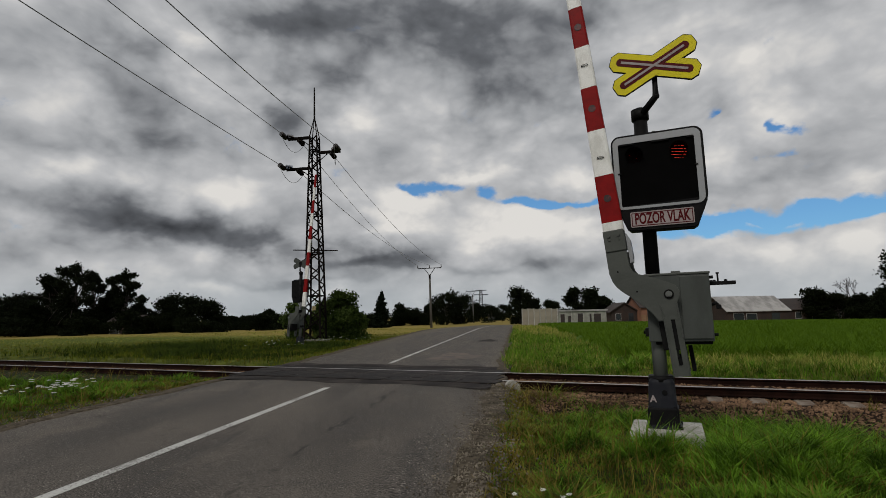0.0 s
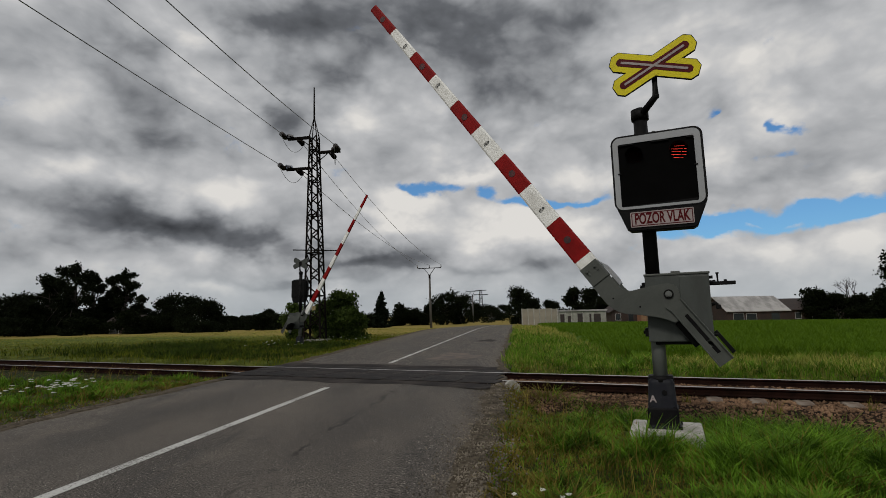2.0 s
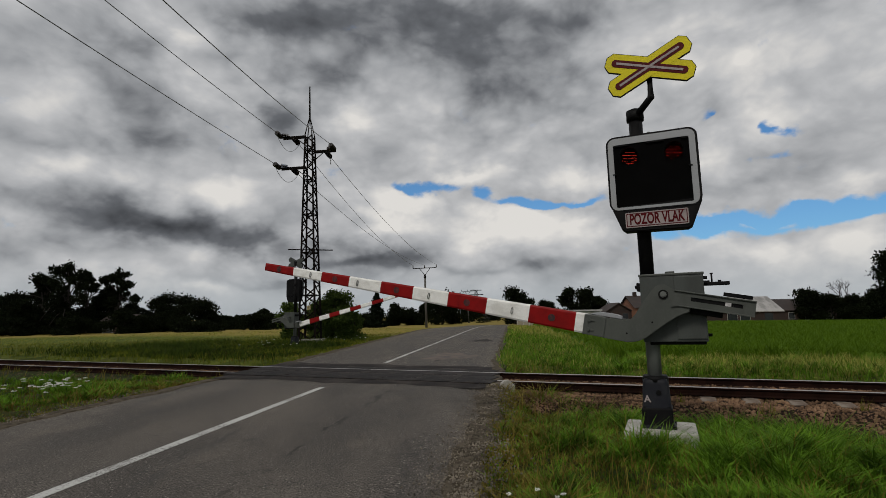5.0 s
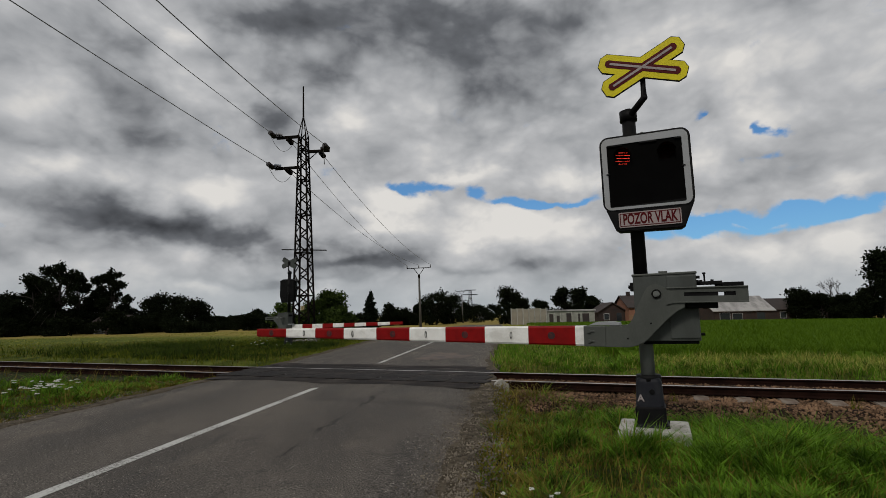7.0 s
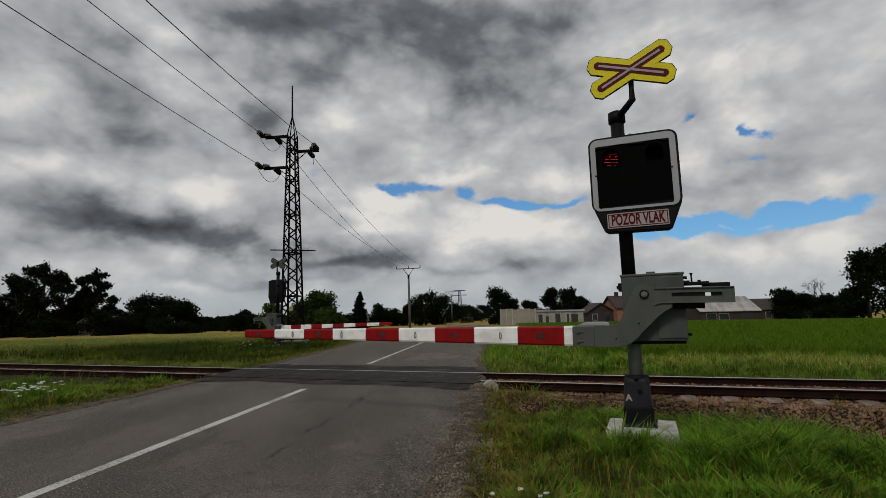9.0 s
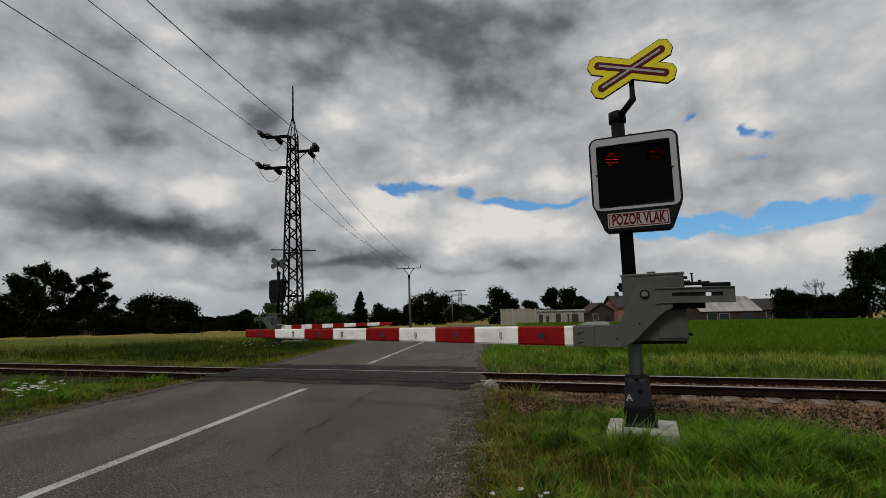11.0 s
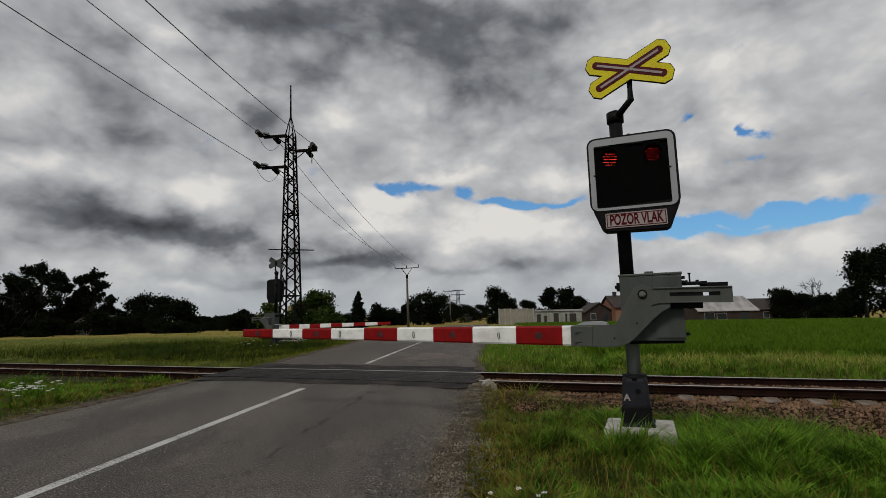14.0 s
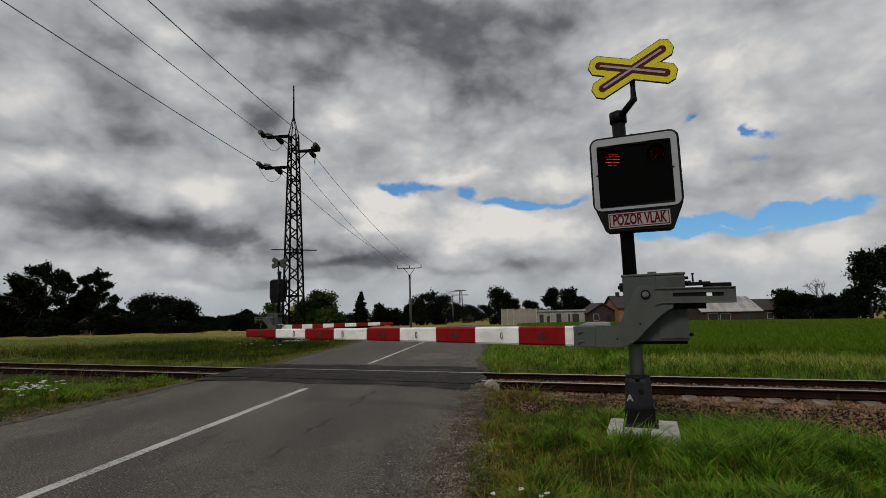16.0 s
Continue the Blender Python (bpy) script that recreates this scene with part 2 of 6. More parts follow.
def asphalt_material():
    """Worn grey asphalt: pale aggregate, darker wheel tracks with oil, cracks and patched spots."""
    m = bpy.data.materials.new("worn_asphalt")
    m.use_nodes = True
    g = Nodes(m.node_tree)
    co = g.coords("Object")
    wide = g.noise(g.stretch(co, 1.0, 0.22, 1), 0.9, 5, 0.6)
    blot = g.noise(co, 2.4, 5, 0.65)
    grain = g.noise(co, 62, 3, 0.8)
    stone = g.noise(co, 40, 2, 0.6)
    pits = g.noise(co, 19, 4, 0.7)
    col = g.mix(g.step(wide, 0.36, 0.66), (0.052, 0.046, 0.040), (0.098, 0.086, 0.074))
    col = g.mix(g.step(blot, 0.50, 0.72, 0, 0.55), col, (0.044, 0.040, 0.036))
    col = g.mix(g.step(g.noise(g.stretch(co, 1.0, 0.35, 1), 1.7, 4, 0.6), 0.56, 0.70, 0, 0.5), col, (0.115, 0.098, 0.080))
    col = g.mix(g.step(stone, 0.60, 0.67, 0, 0.85), col, (0.23, 0.21, 0.185))
    col = g.mix(g.step(pits, 0.60, 0.68, 0, 0.7), col, (0.020, 0.018, 0.016))
    col = g.mix(0.9, col, g.mix(1.0, col, g.mix(g.step(grain, 0.38, 0.62), (0.05, 0.05, 0.05), (2.0, 2.0, 2.0)), "MULTIPLY"))
    # a long dark seam in the lane beside the verge, and dusty edges
    sep = g.n("ShaderNodeSeparateXYZ")
    g.put(sep.inputs[0], co)
    lane = g.m("SUBTRACT", sep.outputs[0], g.m("MULTIPLY_ADD", sep.outputs[1], 0.135, -3.885))
    ragged = g.m("MULTIPLY_ADD", g.m("SUBTRACT", g.noise(co, 1.6, 5, 0.7), 0.5), 0.5, lane)
    seam = g.m("ABSOLUTE", g.m("SUBTRACT", ragged, 1.52))
    seam = g.m("MULTIPLY", g.step(seam, 0.045, 0.01), g.step(g.noise(co, 1.1, 3, 0.6), 0.44, 0.56))
    col = g.mix(g.m("MULTIPLY", seam, 0.75), col, (0.018, 0.016, 0.015))
    dust = g.step(g.m("MULTIPLY_ADD", g.noise(co, 2.2, 4, 0.65), 0.9, g.m("ABSOLUTE", lane)), 3.35, 4.1, 0, 0.7)
    col = g.mix(dust, col, g.mix(g.step(stone, 0.42, 0.6), (0.060, 0.048, 0.034), (0.155, 0.130, 0.100)))
    # fine cracks along cell borders, broken up
    vor = g.n("ShaderNodeTexVoronoi")
    vor.feature = "DISTANCE_TO_EDGE"
    warp = g.n("ShaderNodeVectorMath")
    warp.operation = "ADD"
    nz = g.n("ShaderNodeTexNoise")
    g.put(nz.inputs["Vector"], co)
    nz.inputs["Scale"].default_value = 2.2
    g.put(warp.inputs[0], g.stretch(co, 1.0, 0.55, 1.0))
    g.put(warp.inputs[1], nz.outputs[1])
    g.put(vor.inputs["Vector"], warp.outputs[0])
    vor.inputs["Scale"].default_value = 0.55
    crack = g.m("MULTIPLY", g.step(vor.outputs[0], 0.007, 0.002), g.step(g.noise(co, 0.6, 3, 0.6), 0.48, 0.58))
    col = g.mix(g.m("MULTIPLY", crack, 0.6), col, (0.028, 0.027, 0.026))
    col = g.mix(g.step(g.noise(g.stretch(co, 1.0, 0.6, 1), 11, 3, 0.6), 0.66, 0.72, 0, 0.75), col, (0.022, 0.020, 0.019))
    col = g.mix(g.step(g.noise(g.stretch(co, 3.0, 0.12, 1), 0.8, 4, 0.6), 0.60, 0.68, 0, 0.5), col, (0.045, 0.042, 0.040))
    bsdf = g.n("ShaderNodeBsdfPrincipled")
    g.put(bsdf.inputs["Base Color"], col)
    g.put(bsdf.inputs["Roughness"], g.step(wide, 0.3, 0.7, 0.72, 0.92))
    bsdf.inputs["Specular IOR Level"].default_value = 0.18
    bp = g.n("ShaderNodeBump")
    bp.inputs["Strength"].default_value, bp.inputs["Distance"].default_value = 0.6, 0.004
    g.put(bp.inputs["Height"], g.m("SUBTRACT", g.m("ADD", grain, stone), g.m("MULTIPLY", crack, 2.0)))
    g.put(bsdf.inputs["Normal"], bp.outputs[0])
    out = g.n("ShaderNodeOutputMaterial")
    g.put(out.inputs[0], bsdf.outputs[0])
    return m


def line_material():
    """Road paint, worn through to the asphalt in spots."""
    m = bpy.data.materials.new("worn_road_paint")
    m.use_nodes = True
    g = Nodes(m.node_tree)
    co = g.coords("Object")
    wear = g.step(g.m("ADD", g.noise(co, 38, 4, 0.7), g.m("MULTIPLY", g.noise(co, 1.2, 3, 0.6), 0.55)), 0.72, 0.92)
    col = g.mix(wear, (0.44, 0.44, 0.42), (0.12, 0.112, 0.10))
    bsdf = g.n("ShaderNodeBsdfPrincipled")
    g.put(bsdf.inputs["Base Color"], col)
    bsdf.inputs["Roughness"].default_value = 0.75
    out = g.n("ShaderNodeOutputMaterial")
    g.put(out.inputs[0], bsdf.outputs[0])
    return m


def glow_material():
    """Lit red lamp behind its ribbed lens."""
    m = bpy.data.materials.new("lit_red_lens")
    m.use_nodes = True
    g = Nodes(m.node_tree)
    co = g.coords("Object")
    f = g.step(g.noise(co, 45, 3, 0.6), 0.35, 0.7)
    em = g.n("ShaderNodeEmission")
    g.put(em.inputs[0], g.mix(f, (0.75, 0.02, 0.012), (1.0, 0.09, 0.06)))
    em.inputs[1].default_value = 1.5
    out = g.n("ShaderNodeOutputMaterial")
    g.put(out.inputs[0], em.outputs[0])
    return m


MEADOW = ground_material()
ASPHALT = asphalt_material()
PAINT_LINE = line_material()
GLOW = glow_material()
DARK_ASPHALT = material("tarred_crossing_asphalt", (0.016, 0.0135, 0.0125), 0.8, tint=(0.042, 0.035, 0.031), scale=1.6, amount=0.6, bump=0.006, bump_scale=90, spec=0.1)
RUBBER = material("crossing_rubber_panel", (0.011, 0.0095, 0.009), 0.7, tint=(0.034, 0.028, 0.025), scale=2.5, amount=0.6, bump=0.004, per_object=0.25, spec=0.1)
RAIL_RUST = material("rusted_rail", (0.016, 0.007, 0.005), 0.9, tint=(0.008, 0.004, 0.003), scale=4, amount=0.6, bump=0.003, spec=0.04)
PATCH = material("reddish_road_patch", (0.115, 0.085, 0.068), 0.9, tint=(0.06, 0.05, 0.045), scale=2.5, amount=0.7, bump=0.006, bump_scale=60)
SHOULDER = material("gravelly_road_shoulder", (0.092, 0.076, 0.056), 0.95, tint=(0.045, 0.036, 0.024), scale=7, amount=0.8, bump=0.003, bump_scale=70, spec=0.1)
RAIL_TOP = material("polished_rail_head", (0.34, 0.32, 0.31), 0.38, metal=0.9, tint=(0.3, 0.27, 0.25), scale=5, amount=0.3)
POST_GREY = material("dark_weathered_concrete", (0.085, 0.08, 0.072), 0.9, tint=(0.05, 0.047, 0.042), scale=3, amount=0.5)
CONCRETE = material("weathered_concrete", (0.36, 0.35, 0.32), 0.9, tint=(0.2, 0.195, 0.17), scale=5, amount=0.5, bump=0.006, bump_scale=50, per_object=0.12)
SLEEPER = material("stained_concrete_sleeper", (0.20, 0.165, 0.13), 0.92, tint=(0.10, 0.065, 0.045), scale=4, amount=0.6, bump=0.006, per_object=0.2)
STONE = leaf_material("rusty_ballast_stone", (0.005, 0.003, 0.002), (0.27, 0.165, 0.10), 0.9, 0.0)
SOIL = material("ballast_bed", (0.028, 0.017, 0.011), 0.95, tint=(0.012, 0.008, 0.006), scale=9, amount=0.8, bump=0.03, bump_scale=25, spec=0.05)
POLE_GREY = material("grey_painted_steel", (0.13, 0.138, 0.13), 0.55, tint=(0.075, 0.078, 0.072), scale=5, amount=0.35, bump=0.001, streak=(1, 1, 0.25))
DRIVE_GREY = material("grey_green_barrier_paint", (0.066, 0.071, 0.063), 0.5, tint=(0.042, 0.046, 0.041), scale=3.5, amount=0.35, bump=0.001, streak=(1, 1, 0.35), spec=0.3)
# barrier paint made darker: the shade on the cabinet is in this colour
CABINET_SHADED = material("shaded_grey_cabinet_paint", (0.052, 0.058, 0.053), 0.55, tint=(0.032, 0.035, 0.031), scale=3.5, amount=0.4, bump=0.001, streak=(1, 1, 0.3), spec=0.3)
COVER_DARK = material("dark_blue_grey_cover", (0.009, 0.010, 0.014), 0.55, tint=(0.020, 0.021, 0.023), scale=5, amount=0.5, bump=0.002, spec=0.12)
BLACK = material("matt_black_sheet", (0.002, 0.002, 0.002), 0.8, tint=(0.003, 0.003, 0.003), scale=4, amount=0.4, spec=0.03)
BLACK_METAL = material("black_painted_metal", (0.004, 0.004, 0.0045), 0.6, tint=(0.010, 0.0095, 0.009), scale=6, amount=0.4, spec=0.10)
WHITE = material("white_boom_paint", (0.76, 0.76, 0.73), 0.5, tint=(0.42, 0.41, 0.37), scale=7, amount=0.3, bump=0.001, streak=(0.6, 1, 1))
RED = material("red_boom_paint", (0.21, 0.005, 0.005), 0.5, tint=(0.13, 0.004, 0.004), scale=7, amount=0.4, bump=0.001, spec=0.12)
FRAME_WHITE = material("grey_white_border", (0.26, 0.27, 0.285), 0.5, tint=(0.24, 0.24, 0.24), scale=5, amount=0.3)
SIGN_WHITE = material("sign_white", (0.31, 0.27, 0.265), 0.5, tint=(0.22, 0.19, 0.185), scale=6, amount=0.3, spec=0.15)
SIGN_RED = material("sign_dark_red", (0.060, 0.004, 0.006), 0.45, tint=(0.095, 0.006, 0.008), scale=8, amount=0.3, spec=0.08)
REFLECTOR = material("dirty_red_reflector", (0.020, 0.003, 0.003), 0.5, tint=(0.10, 0.005, 0.005), scale=22, amount=0.7)
PLATE_FADED = material("faded_yellow_plate", (0.3, 0.25, 0.10), 0.6, tint=(0.12, 0.08, 0.05), scale=14, amount=0.7)
SIGN_YELLOW = material("sign_yellow", (0.60, 0.52, 0.010), 0.4, tint=(0.5, 0.42, 0.02), scale=5, amount=0.3, spec=0.12)
TOWER_STEEL = material("weathered_lattice_steel", (0.005, 0.0045, 0.004), 0.85, tint=(0.012, 0.008, 0.006), scale=3, amount=0.5, spec=0.05)
INSULATOR = material("brown_glazed_porcelain", (0.012, 0.008, 0.007), 0.25, tint=(0.05, 0.03, 0.02), scale=9)
WIRE = material("aluminium_wire", (0.22, 0.22, 0.225), 0.5, metal=0.6, scale=3)
BARK = material("tree_bark", (0.024, 0.018, 0.014), 0.95, tint=(0.012, 0.010, 0.008), scale=5, amount=0.6, bump=0.02, bump_scale=14)
# near-black leaves: the silhouette shade of distant trees is put into the colour
LEAF_SHADED = leaf_material("broad_leaves_shaded", (0.003, 0.005, 0.002), (0.010, 0.014, 0.005), trans=0.1, spec=0.03)
LEAF_MID = leaf_material("broad_leaves", (0.016, 0.03, 0.006), (0.075, 0.11, 0.022), trans=0.25)
# needles darkened likewise, shade included in their colour
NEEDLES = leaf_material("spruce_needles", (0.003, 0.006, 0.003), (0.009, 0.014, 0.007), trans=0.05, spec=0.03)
# wide tone range: dark hollows and lit tips of the grass are coloured in
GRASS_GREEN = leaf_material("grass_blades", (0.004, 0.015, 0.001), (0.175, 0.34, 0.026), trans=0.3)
GRASS_DRY = leaf_material("dry_grass_blades", (0.028, 0.026, 0.004), (0.27, 0.215, 0.045), trans=0.3)
MEADOW_GREEN = leaf_material("meadow_blades", (0.018, 0.032, 0.002), (0.17, 0.19, 0.016), trans=0.25)
CROP = leaf_material("crop_leaves", (0.050, 0.102, 0.005), (0.100, 0.170, 0.010), trans=0.25)
GRIT = leaf_material("pale_grit", (0.03, 0.026, 0.021), (0.26, 0.225, 0.18), 0.9, 0.0)
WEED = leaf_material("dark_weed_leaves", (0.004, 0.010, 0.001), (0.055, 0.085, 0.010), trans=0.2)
GRASS_PALE = leaf_material("pale_seeding_grass", (0.08, 0.10, 0.012), (0.42, 0.41, 0.10), trans=0.3)
PETAL = leaf_material("white_petals", (0.6, 0.6, 0.55), (0.75, 0.75, 0.7), trans=0.2)


# ---------------------------------------------------------------- mesh helpers
def box(bm, x0, x1, y0, y1, z0, z1, bevel=0.0):
    vs = [bm.verts.new((x, y, z)) for z in (z0, z1) for x, y in ((x0, y0), (x1, y0), (x1, y1), (x0, y1))]
    fs = [bm.faces.new([vs[i] for i in f]) for f in ((3, 2, 1, 0), (4, 5, 6, 7), (0, 1, 5, 4), (1, 2, 6, 5), (2, 3, 7, 6), (3, 0, 4, 7))]
    if bevel:
        bmesh.ops.bevel(bm, geom=list({e for f in fs for e in f.edges}), offset=bevel, segments=2, affect="EDGES", profile=0.6)
    return bm


def rod(bm, a, b, r0, r1=None, n=10, caps=True):
    a, b = Vector(a), Vector(b)
    r1 = r0 if r1 is None else r1
    q = (b - a).to_track_quat("Z", "Y")
    rings = []
    for p, r in ((a, r0), (b, r1)):
        rings.append([bm.verts.new(p + q @ Vector((r * math.cos(2 * math.pi * i / n), r * math.sin(2 * math.pi * i / n), 0))) for i in range(n)])
    for i in range(n):
        bm.faces.new((rings[0][i], rings[0][(i + 1) % n], rings[1][(i + 1) % n], rings[1][i])).smooth = n > 6
    if caps:
        bm.faces.new(rings[0][::-1])
        bm.faces.new(rings[1])
    return bm


def tube(bm, pts, r, n=8):
    """One bent round bar along pts."""
    pts = [Vector(p) for p in pts]
    rings = []
    for k, p in enumerate(pts):
        d = (pts[min(k + 1, len(pts) - 1)] - pts[max(k - 1, 0)]).normalized()
        q = d.to_track_quat("Z", "Y")
        rings.append([bm.verts.new(p + q @ Vector((r * math.cos(2 * math.pi * i / n), r * math.sin(2 * math.pi * i / n), 0))) for i in range(n)])
    for a, b in zip(rings, rings[1:]):
        for i in range(n):
            bm.faces.new((a[i], a[(i + 1) % n], b[(i + 1) % n], b[i])).smooth = True
    bm.faces.new(rings[0][::-1])
    bm.faces.new(rings[-1])
    return bm


def prism(bm, pts, y0, y1, bevel=0.0):
    """A plate: the outline pts (x, z) between y0 and y1."""
    a = [bm.verts.new((x, y0, z)) for x, z in pts]
    b = [bm.verts.new((x, y1, z)) for x, z in pts]
    n = len(pts)
    fs = [bm.faces.new(a), bm.faces.new(b[::-1])] + [bm.faces.new((a[i], b[i], b[(i + 1) % n], a[(i + 1) % n])) for i in range(n)]
    bmesh.ops.recalc_face_normals(bm, faces=fs)
    if bevel:
        bmesh.ops.bevel(bm, geom=list({e for f in fs[:2] for e in f.edges}), offset=bevel, segments=2, affect="EDGES")
    return bm


def rounded(x0, x1, z0, z1, r, n=5, r_low=None):
    pts = []
    r_low = r if r_low is None else r_low
    for cx, cz, a, rr in ((x1 - r_low, z0 + r_low, -90, r_low), (x1 - r, z1 - r, 0, r), (x0 + r, z1 - r, 90, r), (x0 + r_low, z0 + r_low, 180, r_low)):
        pts += [(cx + rr * math.cos(radians(a + 90 * i / n)), cz + rr * math.sin(radians(a + 90 * i / n))) for i in range(n + 1)]
    return pts


def mesh_of(name, bm, mats):
    me = bpy.data.meshes.new(name)
    bm.normal_update()
    bm.to_mesh(me)
    bm.free()
    for m in mats if isinstance(mats, (list, tuple)) else (mats,):
        me.materials.append(m)
    return me


def part(name, bm, mat, parent, label="", at=None):
    """One mesh object under a thing or under a part."""
    me = bm if isinstance(bm, bpy.types.Mesh) else mesh_of(name, bm, mat)
    ob = new(name, me)
    ob.parent = parent
    if at is not None:
        ob.matrix_basis = at
    return tagged(ob, label)


def thing(name, m, label, category, group="", kind=""):
    ob = new(name)
    ob.matrix_basis = m
    ob.empty_display_size = 0.2
    return tagged(ob, label, category, group, kind)


def single(name, bm, mat, m, label, category, group="", kind=""):
    me = bm if isinstance(bm, bpy.types.Mesh) else mesh_of(name, bm, mat)
    ob = new(name, me)
    ob.matrix_basis = m
    return tagged(ob, label, category, group, kind)


def raw(name, verts, faces, mats, slots=None, smooth=False):
    """A mesh from arrays: verts (n, 3), faces (m, k)."""
    me = bpy.data.meshes.new(name)
    verts, faces = np.asarray(verts, np.float32), np.asarray(faces, np.int32)
    k = faces.shape[1]
    me.vertices.add(len(verts))
    me.vertices.foreach_set("co", verts.ravel())
    me.loops.add(faces.size)
    me.loops.foreach_set("vertex_index", faces.ravel())
    me.polygons.add(len(faces))
    me.polygons.foreach_set("loop_start", np.arange(0, faces.size, k, dtype=np.int32))
    me.polygons.foreach_set("use_smooth", np.full(len(faces), smooth))
    for m in mats if isinstance(mats, (list, tuple)) else (mats,):
        me.materials.append(m)
    if slots is not None:
        me.polygons.foreach_set("material_index", np.asarray(slots, np.int32))
    me.update(calc_edges=True)
    return me


def lettering(name, body, size, mat, parent, at, label=""):
    cu = bpy.data.curves.new(name, "FONT")
    cu.body, cu.size, cu.align_x, cu.align_y, cu.extrude = body, size, "CENTER", "CENTER", 0.0015
    cu.offset = size * 0.030
    tmp = bpy.data.objects.new(name, cu)
    scene.collection.objects.link(tmp)
    bpy.context.view_layer.update()
    me = bpy.data.meshes.new_from_object(tmp.evaluated_get(bpy.context.evaluated_depsgraph_get()))
    bpy.data.objects.remove(tmp)
    me.materials.clear()
    me.materials.append(mat)
    return part(name, me, mat, parent, label, at)


# ---------------------------------------------------------------- the lie of the land
TURN = radians(-23)                 # the railway's heading; u along it, v across it
CU, SU = math.cos(TURN), math.sin(TURN)
TRACK_V = 11.9
HALF_ROAD = 3.33


def uv(u, v, z=0.0):
    return Vector((u * CU - v * SU, u * SU + v * CU, z))


def along_track(v, z=0.0, u=0.0):
    return Matrix.Translation(uv(u, v, z)) @ Matrix.Rotation(TURN, 4, "Z")


def road_mid(y):
    return -2.4 + 0.135 * (y - 11)


def sstep(x, a, b):
    t = np.clip((x - a) / (b - a), 0, 1)
    return t * t * (3 - 2 * t)


def rise(x, y):
    """Height of the road's plain: level at the railway, a low swell beyond it, then falling away."""
    v = -SU * x + CU * y
    far = np.hypot(x, y)
    return (0.0016 * np.clip(v - 13.8, 0, 30)) - 0.78 * sstep(far, 50, 118) * (v > 13.8)


def wobble(x, y, s, seed=0.0):
    return (np.sin(x * s + 1.3 * np.sin(y * s * 0.7 + seed)) * np.cos(y * s * 1.1 + seed * 2 + 0.8 * np.sin(x * s * 0.6)))


def land(x, y):
    """Height of the open ground."""
    v = -SU * x + CU * y
    side = np.abs(x - road_mid(y))
    off = sstep(side, HALF_ROAD + 0.1, HALF_ROAD + 0.9)
    bed = 1 - sstep(np.abs(v - TRACK_V), 2.3, 3.3)
    right = (x > road_mid(y)) * (1 - sstep(v, TRACK_V - 2, TRACK_V))
    bed = np.maximum(bed, right * (1 - sstep(TRACK_V - v, 2.3, 5.6)) * 0.95)
    z = rise(x, y) - 0.07 + off * (0.03 * wobble(x, y, 1.7) + 0.02 * wobble(x, y, 4.1, 2.0)) * (1 - bed)
    near_left = (x < road_mid(y)) & (v < TRACK_V)
    return z - np.where(near_left, 0.10, 0.30) * bed * off - 0.05 * off * (x > road_mid(y)) * sstep(side, 3.5, 7)


def axis(pairs):
    return np.unique(np.concatenate([np.arange(a, b, s) for a, b, s in pairs]).round(3))


def make_ground():
    xs = axis([(-1500, -200, 130), (-200, -40, 16), (-40, -14, 1.5), (-14, 14, 0.3), (14, 40, 1.5), (40, 200, 16), (200, 1501, 130)])
    ys = axis([(-900, -60, 120), (-60, 0, 6), (0, 20, 0.3), (20, 50, 1.0), (50, 130, 5), (130, 400, 30), (400, 2500, 150)])
    X, Y = np.meshgrid(xs, ys)
    Z = land(X, Y)
    n = len(xs)
    idx = np.arange(len(xs) * len(ys)).reshape(len(ys), n)
    faces = np.stack([idx[:-1, :-1], idx[:-1, 1:], idx[1:, 1:], idx[1:, :-1]], -1).reshape(-1, 4)
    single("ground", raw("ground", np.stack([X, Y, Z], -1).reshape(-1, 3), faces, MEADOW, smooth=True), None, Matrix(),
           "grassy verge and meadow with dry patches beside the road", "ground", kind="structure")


def strip(name, y0, y1, left, right, lift, mat, step=0.5, thick=0.05):
    """A ribbon along the road from y0 to y1; left and right give its offsets from the middle at y."""
    ys = np.arange(y0, y1 + step * 0.5, step)
    rows = []
    for y in ys:
        l, r = road_mid(y) + left(y), road_mid(y) + right(y)
        xs = np.linspace(l, r, 9)
        zs = rise(xs, np.full(9, y)) + lift
        zs[0] -= thick * 0.3
        zs[-1] -= thick * 0.3
        rows.append(np.stack([np.concatenate([[xs[0]], xs, [xs[-1]]]), np.full(11, y), np.concatenate([[zs[0] - thick], zs, [zs[-1] - thick]])], -1))
    v = np.array(rows)
    n = v.shape[1]
    idx = np.arange(len(ys) * n).reshape(len(ys), n)
    faces = np.stack([idx[:-1, :-1], idx[:-1, 1:], idx[1:, 1:], idx[1:, :-1]], -1).reshape(-1, 4)
    return raw(name, v.reshape(-1, 3), faces, mat)


